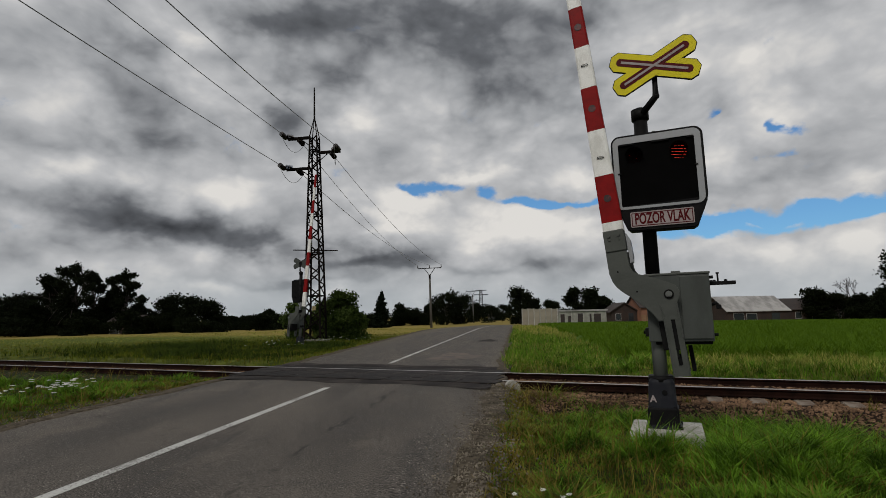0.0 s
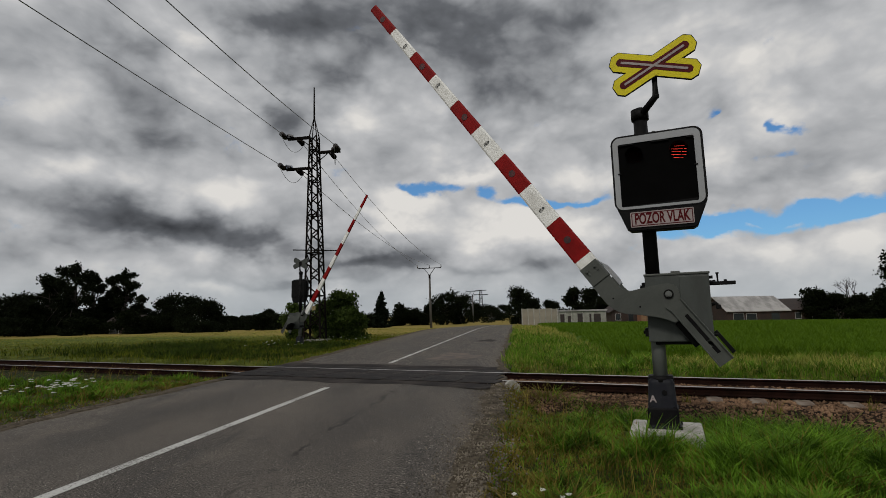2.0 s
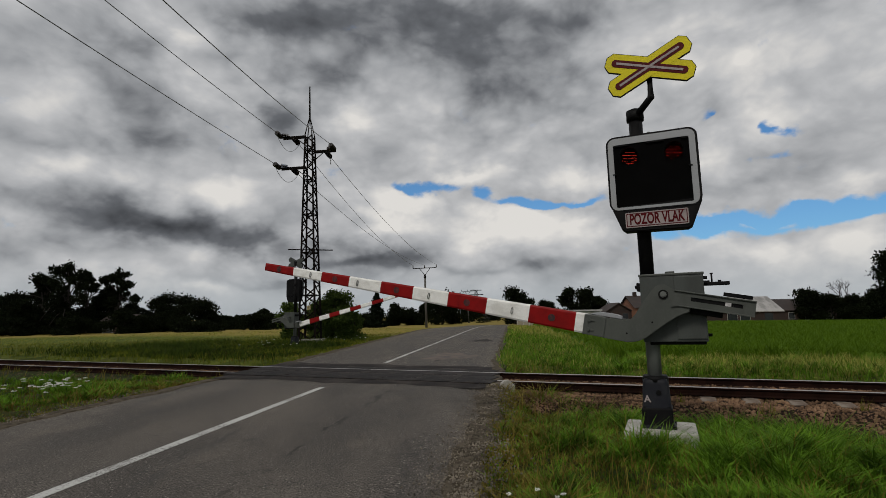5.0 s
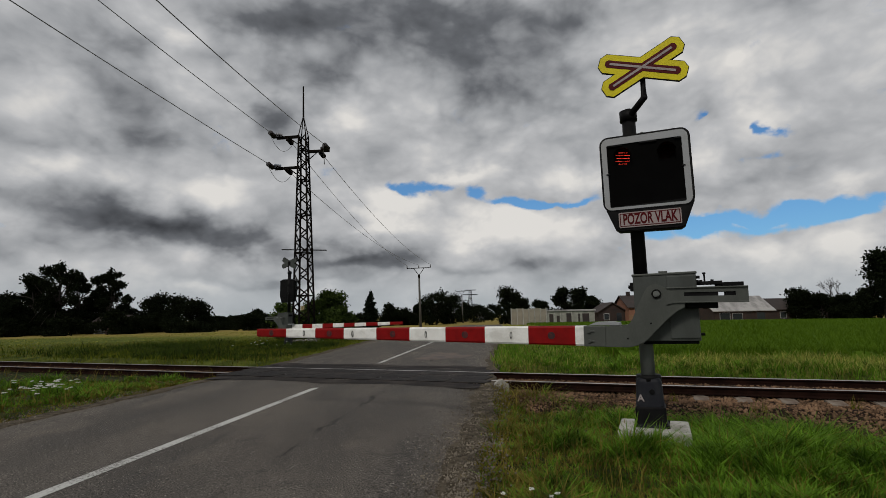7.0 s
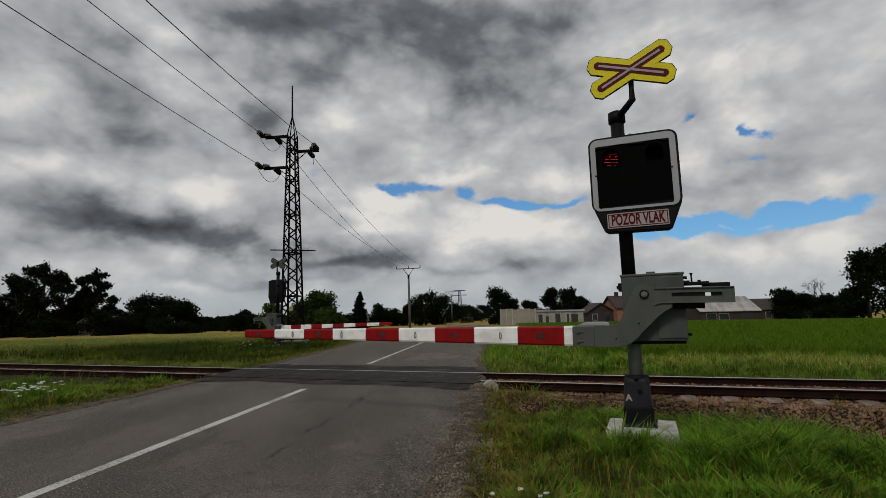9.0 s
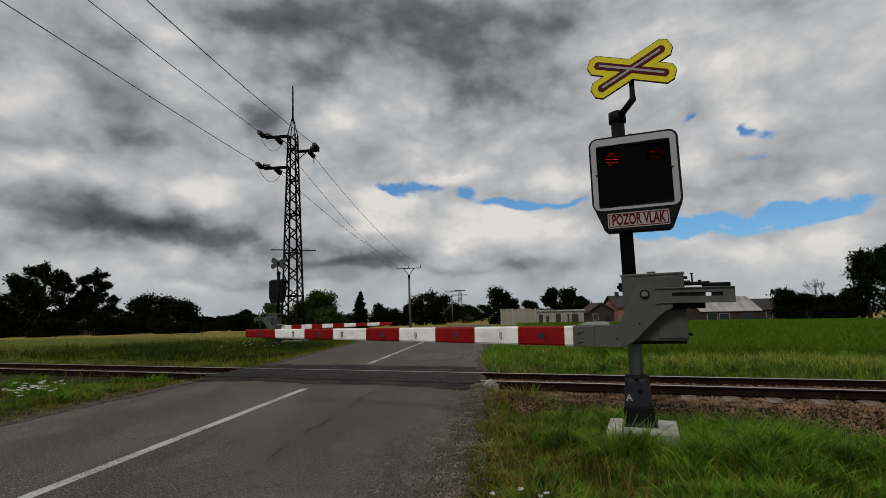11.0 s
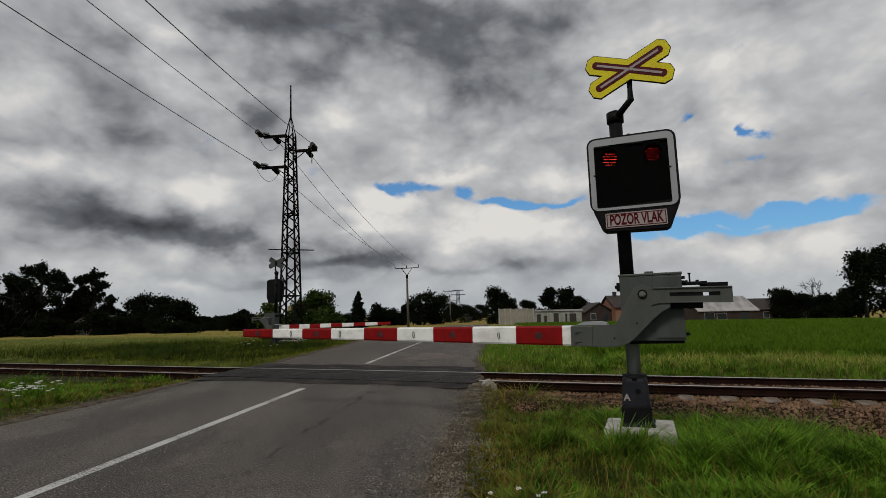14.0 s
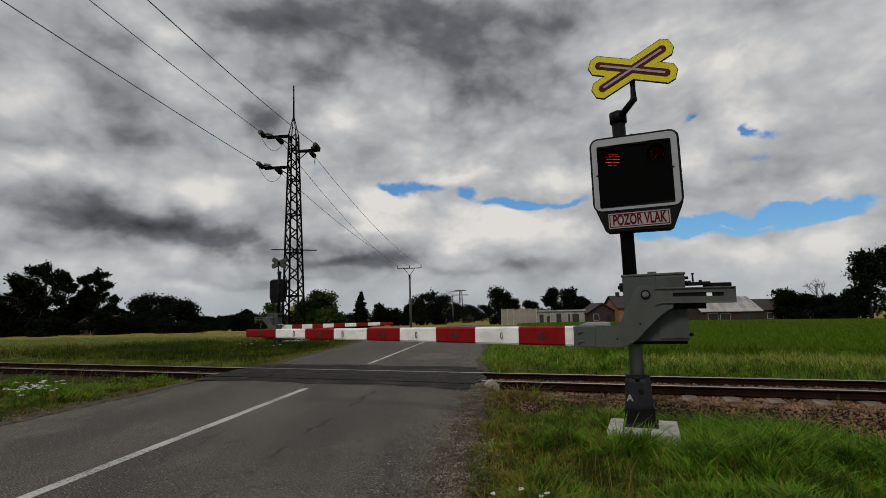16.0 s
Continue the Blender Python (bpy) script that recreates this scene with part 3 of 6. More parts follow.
def make_road():
    ragged = lambda s: (lambda y: s * (HALF_ROAD + (0.17 if s > 0 else min(2.0, max(0.0, 0.055 * (y - 16)))) + 0.02 * math.sin(y * 0.9 + s) + 0.025 * math.sin(y * 3.3) + 0.02 * math.sin(y * 9 + s)))
    single("road", strip("road", -40, 112, ragged(-1), ragged(1), 0.0, ASPHALT, 0.2, 0.12), None, Matrix(),
           "worn grey asphalt country road with cracked crumbling edges", "road", kind="structure")
    wide = lambda s, more: (lambda y: ragged(s)(y) + s * (more + 0.05 * math.sin(y * 1.7 + s) + 0.03 * math.sin(y * 5.1)))
    for name, s in (("road_shoulder_left", -1), ("road_shoulder_right", 1)):
        inner, outer = wide(s, -0.25), wide(s, 0.12)
        single(name, strip(name, -20, 60, outer if s < 0 else inner, inner if s < 0 else outer, -0.012, SHOULDER, 0.2, 0.10), None, Matrix(),
               "gravelly earth shoulder along the asphalt edge", "road shoulder", "road shoulders", "structure")
    for y0, y1 in ((-12.0, 10.9), (16.3, 100.0)):
        single("centre_line", strip("centre_line", y0, y1, lambda y: -0.065, lambda y: 0.065, 0.004, PAINT_LINE, 0.5, 0.004), None, Matrix(),
               "thin worn white centre line on asphalt", "road marking", "centre lines", "structure")
    # mended spots
    for px, py, rx, ry, mat in ((0.35, 18.6, 0.85, 1.5, PATCH), (2.3, 29.0, 0.5, 1.2, DARK_ASPHALT)):
        bm = bmesh.new()
        rim = []
        for i in range(26):
            a = 2 * math.pi * i / 26
            q = 1 + 0.22 * math.sin(3 * a + px * 7) + 0.12 * math.sin(7 * a + py) + 0.07 * math.sin(11 * a)
            x, y = px + rx * q * math.cos(a) + 0.13 * ry * q * math.sin(a), py + ry * q * math.sin(a)
            rim.append(bm.verts.new((x, y, float(rise(x, y)) + 0.0045)))
        bm.faces.new(rim)
        single("road_patch", bm, mat, Matrix(), "irregular mended spot in the worn asphalt", "road patch", "road patches", "structure")
    # dark tarred band where the road meets the railway
    for name, v0, v1 in (("crossing_apron_near", 9.95, 10.62), ("crossing_apron_far", 13.16, 13.95)):
        bm = bmesh.new()
        grid = []
        for j in range(5):
            v = v0 + (v1 - v0) * j / 4
            row = []
            for i in range(31):
                # follow the band from one road edge to the other
                u0, u1 = road_ends(v)
                u = u0 + (u1 - u0) * i / 30
                p = uv(u, v + (0.1 * math.sin(u * 2.1) + 0.05 * math.sin(u * 5.7) if j in (0, 4) else 0))
                row.append(bm.verts.new((p.x, p.y, float(rise(p.x, p.y)) + 0.005)))
            grid.append(row)
        for a, b in zip(grid, grid[1:]):
            for i in range(30):
                bm.faces.new((a[i], a[i + 1], b[i + 1], b[i]))
        single(name, bm, DARK_ASPHALT, Matrix(), "dark tarred asphalt strip beside the rails", "road patch", "tarred strips", "structure")


def make_gravel():
    """Loose grit and pebbles along both crumbling road edges."""
    rng = np.random.default_rng(91)
    shape = np.array([(1, 0, 0), (-1, 0, 0), (0, 1, 0), (0, -1, 0), (0, 0, 1), (0, 0, -1)], float)
    sides = np.array([(0, 2, 4), (2, 1, 4), (1, 3, 4), (3, 0, 4), (2, 0, 5), (1, 2, 5), (3, 1, 5), (0, 3, 5)])
    n = 8000
    y = 2.2 + 9.0 * rng.random(n) ** 1.3
    s = np.where(rng.random(n) < 0.72, 1, -1)
    x = np.array([road_mid(q) for q in y]) + s * (HALF_ROAD + 0.12 + np.abs(rng.normal(size=n)) * 0.20 * rng.choice([1, -1], n, p=[0.62, 0.38]))
    size = rng.uniform(0.004, 0.013, n)
    V = shape[None] * (size[:, None] * rng.uniform(0.6, 1.3, (n, 3)))[:, None] + np.stack([x, y, np.full(n, -0.003)], -1)[:, None]
    Fc = sides[None] + (np.arange(n) * 6)[:, None, None]
    single("road_grit", raw("road_grit", V.reshape(-1, 3), Fc.reshape(-1, 3), GRIT), None, Matrix(), "loose grit and pebbles along the crumbling asphalt edge", "grit", kind="stuff")


def road_ends(v):
    """The u at which the road's left and right edges meet the line at v."""
    ends = []
    for s in (-1, 1):
        u = -7.0
        for _ in range(20):
            p = uv(u, v)
            u -= (p.x - road_mid(p.y) - s * HALF_ROAD) * 0.8
        ends.append(u)
    return ends


# ---------------------------------------------------------------- railway
PITCH = 0.68                        # from sleeper to sleeper


def rail_profile():
    half = [(0.065, -0.15), (0.065, -0.138), (0.012, -0.118), (0.010, -0.045), (0.034, -0.034), (0.036, -0.008), (0.030, -0.001)]
    return half + [(-x, z) for x, z in half[::-1]]


def make_railway():
    track = thing("railway_track", along_track(TRACK_V, 0.006), "single railway track with rusty rails on concrete sleepers", "railway track", kind="structure")
    prof = rail_profile()
    for dv in (-0.752, 0.752):
        bm = bmesh.new()
        cuts = [-75 + 1.5 * i for i in range(88)]
        ring = [[bm.verts.new((u, dv + y, z)) for y, z in prof] for u in cuts]
        for a, b in zip(ring, ring[1:]):
            for i in range(len(prof)):
                f = bm.faces.new((a[i], a[(i + 1) % len(prof)], b[(i + 1) % len(prof)], b[i]))
                if i in (5, 6, 7):
                    f.material_index = 1
        part("rail", bm, [RAIL_RUST, RAIL_TOP], track, "rusty rail with a polished running head")
    bm = bmesh.new()
    prism(bm, [(-1.25, -0.34), (1.25, -0.34), (1.25, -0.17), (0.95, -0.155), (0.5, -0.155), (0.35, -0.18), (-0.35, -0.18), (-0.5, -0.155), (-0.95, -0.155), (-1.25, -0.17)], -0.13, 0.13, 0.012)
    me = mesh_of("sleeper", bm, SLEEPER)
    bmc = bmesh.new()
    for dx in (-1, 1):
        box(bmc, -0.05, 0.05, dx * 0.1 - 0.035, dx * 0.1 + 0.035, -0.155, -0.118, 0.008)
        rod(bmc, (0, dx * 0.1, -0.12), (0, dx * 0.1, -0.095), 0.016, n=6)
    clip = mesh_of("rail_clip", bmc, RAIL_RUST)
    turn = Matrix.Rotation(radians(90), 4, "Z")
    e0, e1 = road_ends(TRACK_V)
    for i in range(-54, 28):
        u = i * PITCH + 0.61
        if e0 - 0.2 < u < e1 + 0.2:
            continue
        sl = part("sleeper", me, None, track, at=Matrix.Translation((u, 0, -0.012 if u > 0.2 else -0.09)) @ turn)
        if u > -4:
            for dv in (-0.752, 0.752):
                part("rail_clip", clip, None, sl, at=Matrix.Translation((dv, 0, 0.0)))
    # ballast bed and stones
    bed = bmesh.new()
    sec = [(-2.65, -0.42), (-1.75, -0.20), (-0.68, -0.20), (-0.64, -0.15), (0.64, -0.15), (0.68, -0.20), (1.75, -0.20), (2.65, -0.42)]
    for u0, u1 in ((-75, e0 - 0.1), (e1 + 0.1, 58)):
        rows = []
        for k in range(int((u1 - u0) / 0.5) + 1):
            u = min(u0 + 0.5 * k, u1)
            rows.append([bed.verts.new((u, y + 0.06 * math.sin(u * 3 + y), z + 0.015 * math.sin(u * 7 + y * 3))) for y, z in sec])
        for a, b in zip(rows, rows[1:]):
            for i in range(len(sec) - 1):
                bed.faces.new((a[i], b[i], b[i + 1], a[i + 1]))
    single("ballast_bed", bed, SOIL, along_track(TRACK_V, 0.006), "rust-brown crushed stone bed under the track", "track bed", kind="structure")
    rng = np.random.default_rng(5)
    bms = bmesh.new()
    bmesh.ops.create_icosphere(bms, subdivisions=1, radius=1)
    sv = np.array([v.co for v in bms.verts])
    sf = np.array([[v.index for v in f.verts] for f in bms.faces])
    bms.free()
    N = 46000
    u = np.where(rng.random(N) < 0.82, rng.uniform(e1 + 0.05, 9.5, N), rng.uniform(-22, e0, N))
    v = rng.uniform(-2.75, 2.6, N) - np.where(u > -1, rng.random(N) ** 2 * 1.0, 0)
    z = np.where(np.abs(v) < 1.75, -0.20, -0.20 - (np.abs(v) - 1.75) * 0.24)
    z = np.maximum(z, -0.43)
    z = np.where(np.abs(v) < 0.66, -0.155, z)
    size = rng.uniform(0.011, 0.029, N)
    keep = ~((np.abs(v) < 1.28) & (np.abs(v) > 0.66) & (u > 0.2) & (np.abs(((u - 0.61) / PITCH) - np.round((u - 0.61) / PITCH)) < 0.17))
    u, v, z, size = u[keep], v[keep], z[keep], size[keep]
    sc = size[:, None] * rng.uniform(0.6, 1.3, (len(u), 3))
    ang = rng.uniform(0, 6.28, len(u))
    P = sv[None] * sc[:, None] * rng.uniform(0.75, 1.2, (len(u), len(sv), 1))
    c, s = np.cos(ang)[:, None], np.sin(ang)[:, None]
    P = np.stack([P[..., 0] * c - P[..., 1] * s, P[..., 0] * s + P[..., 1] * c, P[..., 2]], -1) + np.stack([u, v, z + size * 0.3], -1)[:, None]
    F = sf[None] + (np.arange(len(u)) * len(sv))[:, None, None]
    single("ballast_stones", raw("ballast_stones", P.reshape(-1, 3), F.reshape(-1, 3), STONE), None, along_track(TRACK_V, 0.006),
           "rust-brown crushed ballast stones between the sleepers", "ballast", kind="stuff")
    # rubber panels of the crossing
    cross_ = thing("crossing_deck", along_track(TRACK_V, 0.0), "dark worn rubber panels laid between the rails", "crossing deck", kind="structure")
    for v0, v1 in ((-0.70, -0.012), (0.012, 0.70), (-1.30, -0.80), (0.80, 1.28)):
        a0, a1 = road_ends(TRACK_V + (v0 + v1) / 2)
        n = 8
        w = (a1 - a0 + 0.3) / n
        bmp = bmesh.new()
        box(bmp, -w / 2 + 0.006, w / 2 - 0.006, v0, v1, -0.12, 0.004, 0.012)
        me_p = mesh_of("rubber_panel", bmp, RUBBER)
        for i in range(n):
            part("rubber_panel", me_p, None, cross_, at=Matrix.Translation((a0 - 0.15 + w * (i + 0.5), 0, 0.003 * math.sin(i * 2.3 + v0 * 5) + (0.015 if v0 < -1 else 0.0))))
    for u_, v_, rot in ((e1 + 0.72, -1.12, 24), ):
        bmk = bmesh.new()
        prism(bmk, [(-0.15, -0.25), (0.17, -0.25), (0.165, -0.06), (0.05, 0.035), (-0.04, 0.03), (-0.14, -0.05)], -0.09, 0.09, 0.015)
        single("concrete_block", bmk, CONCRETE, along_track(TRACK_V + v_, 0.03, u_) @ Matrix.Rotation(radians(rot), 4, "Z"), "pale concrete block at the end of the crossing deck", "concrete block")


# ---------------------------------------------------------------- crossing signal with barrier
PIVOT = (0.163, -0.30, 1.595)        # of the boom, in the signal's own space
PIVOT_FAR = (0.163, 0.10, 1.595)
LAMPS = (-0.10, 0.40)             # of the two lamps, along the board
SLIT = 0.0175                      # height of a lit row of a lamp and of a shutter slat


def cross_outline(grow):
    """Two crossed arms; returns the outline of one arm, lying along x."""
    L, w, c = 0.455 + grow, 0.052 + grow, 0.03 + grow * 0.5
    return [(-L, -w + c), (-L + c, -w), (L - c, -w), (L, -w + c), (L, w - c), (L - c, w), (-L + c, w), (-L, w - c)]


def crossbuck(parent, at):
    """St Andrew's cross: yellow board, dark red border, white middle stripe."""
    hub = part("cross_sign", prism(bmesh.new(), cross_outline(0.078), -0.012, 0.012), BLACK_METAL, parent, "yellow St Andrew's cross with red-edged white arms", at)
    for k, ang in enumerate((-22.3, 22.3)):
        turn = Matrix.Rotation(radians(-ang), 4, "Y")
        layers = (("backing", 0.076, 0.012, BLACK_METAL), ("yellow_arm", 0.068, 0.016, SIGN_YELLOW), ("red_arm", -0.004, 0.020, SIGN_RED))
        for i, (nm, grow, out, mat) in enumerate(layers):
            pts = cross_outline(grow)
            part(nm, prism(bmesh.new(), pts, -out - k * 0.0015, 0.016 - 0.004 * i + k * 0.0005), mat, hub, at=turn)
        part("rear_plate", prism(bmesh.new(), cross_outline(0.066), 0.0175 + k * 0.001, 0.021 + k * 0.001), CABINET_SHADED, hub, "unpainted grey back of the cross", turn)
        part("white_stripe", prism(bmesh.new(), [(-0.395, -0.014), (0.395, -0.014), (0.395, 0.014), (-0.395, 0.014)], -0.0245 - k * 0.001, 0.0), SIGN_WHITE, hub, at=turn)
    hub.data = mesh_of("cross_hub", prism(bmesh.new(), rounded(-0.09, 0.09, -0.09, 0.09, 0.02), 0.010, 0.03), BLACK_METAL)
    return hub


def holed_sheet(x0, x1, z0, z1, holes, r, y0, y1):
    """A sheet with round holes, each cut into a square cell of the sheet."""
    bm = bmesh.new()
    c = r * 1.25
    xs = sorted({x0, x1} | {h + s * c for h, _ in holes for s in (-1, 1)})
    zs = sorted({z0, z1} | {k + s * c for _, k in holes for s in (-1, 1)})
    for xa, xb in zip(xs, xs[1:]):
        for za, zb in zip(zs, zs[1:]):
            mid = ((xa + xb) / 2, (za + zb) / 2)
            hole = [h for h in holes if abs(h[0] - mid[0]) < 1e-4 and abs(h[1] - mid[1]) < 1e-4]
            if not hole:
                box(bm, xa, xb, y0, y1, za, zb)
                continue
            n = 24
            rim, edge = [], []
            for i in range(n):
                a = 2 * math.pi * i / n
                ca, sa = math.cos(a), math.sin(a)
                q = c / max(abs(ca), abs(sa))
                rim.append([bm.verts.new((mid[0] + r * ca, y, mid[1] + r * sa)) for y in (y0, y1)])
                edge.append([bm.verts.new((mid[0] + q * ca, y, mid[1] + q * sa)) for y in (y0, y1)])
            for i in range(n):
                j = (i + 1) % n
                bm.faces.new((rim[i][0], rim[j][0], edge[j][0], edge[i][0]))
                bm.faces.new((rim[i][0], rim[i][1], rim[j][1], rim[j][0]))
    bmesh.ops.remove_doubles(bm, verts=bm.verts, dist=0.0004)
    bmesh.ops.recalc_face_normals(bm, faces=bm.faces)
    return bm


def signal_head(parent):
    """The black lamp board with a pale border; two lamps that an added shutter covers in turn."""
    X0, X1, Z0, Z1, Y = -0.345, 0.643, 2.64, 3.545, -0.2
    cx = (X0 + X1) / 2
    head = part("signal_head", prism(bmesh.new(), rounded(X0 + 0.03, X1 - 0.03, Z0 + 0.02, Z1 - 0.03, 0.08), Y + 0.06, Y + 0.24, 0.01), BLACK_METAL, parent, "black lamp housing behind a pale-bordered board")
    # border: a ring between the outer and the inner outline
    bm = bmesh.new()
    outer, inner = rounded(X0, X1, Z0, Z1, 0.085), rounded(-0.283, 0.574, 2.672, 3.46, 0.02)
    n = len(outer)
    ring = [[bm.verts.new((x, y, z)) for x, z in pts] for pts, y in ((outer, Y), (inner, Y), (inner, Y + 0.03), (outer, Y + 0.03))]
    for a, b in zip(ring, ring[1:] + ring[:1]):
        for i in range(n):
            bm.faces.new((a[i], a[(i + 1) % n], b[(i + 1) % n], b[i]))
    bmesh.ops.recalc_face_normals(bm, faces=bm.faces)
    part("border", bm, FRAME_WHITE, head, "grey-white border of the lamp board")
    bm = bmesh.new()
    o2 = rounded(X0 - 0.022, X1 + 0.026, Z0 - 0.012, Z1 + 0.022, 0.105)
    ring = [[bm.verts.new((x, y, z)) for x, z in pts] for pts, y in ((o2, Y + 0.004), (outer, Y + 0.004), (outer, Y + 0.07), (o2, Y + 0.07))]
    for a, b in zip(ring, ring[1:] + ring[:1]):
        for i in range(n):
            bm.faces.new((a[i], a[(i + 1) % n], b[(i + 1) % n], b[i]))
    bmesh.ops.recalc_face_normals(bm, faces=bm.faces)
    part("rim", bm, BLACK_METAL, head)
    lamps = [(x, 3.28) for x in LAMPS]
    part("board", holed_sheet(X0 + 0.05, X1 - 0.05, Z0 + 0.03, Z1 - 0.06, lamps, 0.09, Y + 0.012, Y + 0.016), BLACK, head)
    shutters = []
    for x, z in lamps:
        slant = Matrix.Rotation(radians(7), 4, "Y")
        bm = bmesh.new()
        rod(bm, (0, 0.034, 0), (0, 0.038, 0), 0.10, n=28)
        lens = part("lamp_lens", bm, BLACK, head, "dark lamp with glowing red rows", Matrix.Translation((x, Y + 0.008, z)))
        rng = random.Random(int(x * 100) + 40)
        bm, bars = bmesh.new(), bmesh.new()
        for k in range(-5, 7):
            zc = k * 2 * SLIT
            reach = math.sqrt(max(0.0, 0.092 ** 2 - (zc - SLIT * 0.3) ** 2))
            xa = -reach * rng.uniform(0.8, 1.0)
            while xa < reach - 0.02:
                xb = min(reach, xa + rng.uniform(0.05, 0.11))
                box(bm, xa, xb, 0.0, 0.002, zc - SLIT * 0.46, zc + SLIT * 0.46)
                xa = xb + rng.uniform(0.002, 0.012)
            box(bars, -0.104, 0.104, 0.0, 0.002, zc - SLIT * 0.52, zc + SLIT * 0.52)
        part("lit_row", bm, GLOW, lens, "glowing red rows of the lamp", Matrix.Translation((0, 0.030, 0)) @ slant)
        for xs in (-0.107, 0.107):
            box(bars, xs - 0.005, xs + 0.005, 0.0, 0.002, -0.20, 0.21)
        # added slats, no part of a real lamp: they cover rows that always glow
        shutters.append(part("shutter", bars, BLACK, head, "added black slats that make the steady lamp blink", Matrix.Translation((x, Y + 0.034, z)) @ slant))
        bm = bmesh.new()
        # half hood over the lamp
        for i in range(14):
            a0, a1 = radians(15 + 150 * i / 14), radians(15 + 150 * (i + 1) / 14)
            q = [(0.1 * math.cos(a), y, 0.1 * math.sin(a)) for a in (a0, a1) for y in (0.0, -0.13)]
            q2 = [(0.104 * math.cos(a), y, 0.104 * math.sin(a)) for a in (a0, a1) for y in (0.0, -0.13)]
            vs = [bm.verts.new(p) for p in q + q2]
            for f in ((0, 1, 3, 2), (4, 6, 7, 5), (1, 5, 7, 3), (0, 2, 6, 4)):
                bm.faces.new([vs[k] for k in f])
        part("hood", bm, BLACK, head, at=Matrix.Translation((x, Y + 0.012, z)))
    # lower panel with the sign
    part("lower_panel", prism(bmesh.new(), [(X0 + 0.012, Z0 + 0.05), (X0 + 0.012, Z0 + 0.0), (-0.245, 2.41), (-0.20, 2.372), (0.50, 2.362), (0.545, 2.39), (X1 + 0.016, Z0 + 0.03), (X1 + 0.016, Z0 + 0.08)], Y + 0.01, Y + 0.2, 0.012), BLACK_METAL, head)
    sx0, sx1, sz0, sz1 = -0.195, 0.505, 2.413, 2.598
    part("sign_plate", prism(bmesh.new(), rounded(sx0, sx1, sz0, sz1, 0.015), Y - 0.004, Y + 0.01), SIGN_WHITE, head, "white plate with dark red lettering")
    bm = bmesh.new()
    for a, b, c, d in ((sx0 + 0.012, sx1 - 0.012, sz0 + 0.012, sz0 + 0.022), (sx0 + 0.012, sx1 - 0.012, sz1 - 0.022, sz1 - 0.012), (sx0 + 0.012, sx0 + 0.022, sz0 + 0.022, sz1 - 0.022), (sx1 - 0.022, sx1 - 0.012, sz0 + 0.022, sz1 - 0.022)):
        box(bm, a, b, Y - 0.006, Y - 0.0035, c, d)
    part("sign_border", bm, SIGN_RED, head)
    txt = lettering("sign_lettering", "POZOR VLAK", 0.178, SIGN_RED, head, Matrix.Translation(((sx0 + sx1) / 2, Y - 0.006, (sz0 + sz1) / 2)) @ Matrix.Rotation(radians(90), 4, "X"))
    w = txt.dimensions.x or 0.8
    txt.matrix_basis = txt.matrix_basis @ Matrix.Diagonal((0.61 / max(w, 0.1), 1.0, 1, 1))
    for xa, xb in ((-0.275, -0.10), (0.10, 0.30), (0.49, 0.57)):
        part("drip_ledge", box(bmesh.new(), xa, xb, Y - 0.012, Y + 0.01, 3.435, 3.452, 0.004), BLACK_METAL, head)
    # brackets to the pole, top fitting, side clips
    bm = bmesh.new()
    for z in (3.2, 2.8):
        part("bracket", box(bmesh.new(), -0.09, 0.09, Y + 0.2, 0.10, z, z + 0.08, 0.008), BLACK_METAL, head)
    box(bm, cx - 0.06, cx + 0.04, Y + 0.04, Y + 0.12, Z1 - 0.01, Z1 + 0.03, 0.01)
    rod(bm, (cx - 0.01, Y + 0.08, Z1 + 0.03), (cx - 0.01, Y + 0.08, Z1 + 0.05), 0.02, n=8)
    part("top_latch", bm, DRIVE_GREY, head)
    for x, z in ((-0.283, 3.09), (0.574, 3.10)):
        part("clip", box(bmesh.new(), x - 0.02, x + 0.02, Y - 0.01, Y + 0.01, z - 0.008, z + 0.008, 0.003), BLACK_METAL, head)
    return head, shutters


def crank_outline():
    """Side plate of the boom carrier, about the pivot, boom lowered."""
    pts = [(-0.60, -0.37), (-0.40, -0.37), (-0.352, -0.362), (-0.31, -0.335), (-0.273, -0.28), (-0.235, -0.19), (-0.20, -0.11), (-0.135, 0.02), (-0.10, 0.078), (-0.055, 0.107), (0.0, 0.117), (0.05, 0.098), (0.112, 0.064)]
    pts += [(0.29, 0.062), (0.29, -0.155), (0.21, -0.20), (0.13, -0.265), (0.05, -0.345), (-0.034, -0.43), (-0.10, -0.505), (-0.16, -0.555), (-0.225, -0.588), (-0.32, -0.612), (-0.60, -0.612)]
    return pts


def boom_rest(pivot, degrees=0.0):
    """The boom's pose on its signal; its plane stands slightly askew to the signal's face."""
    return Matrix.Translation(pivot) @ Matrix.Rotation(radians(-3), 4, "Z") @ Matrix.Rotation(radians(1), 4, "X") @ Matrix.Rotation(radians(degrees), 4, "Y")


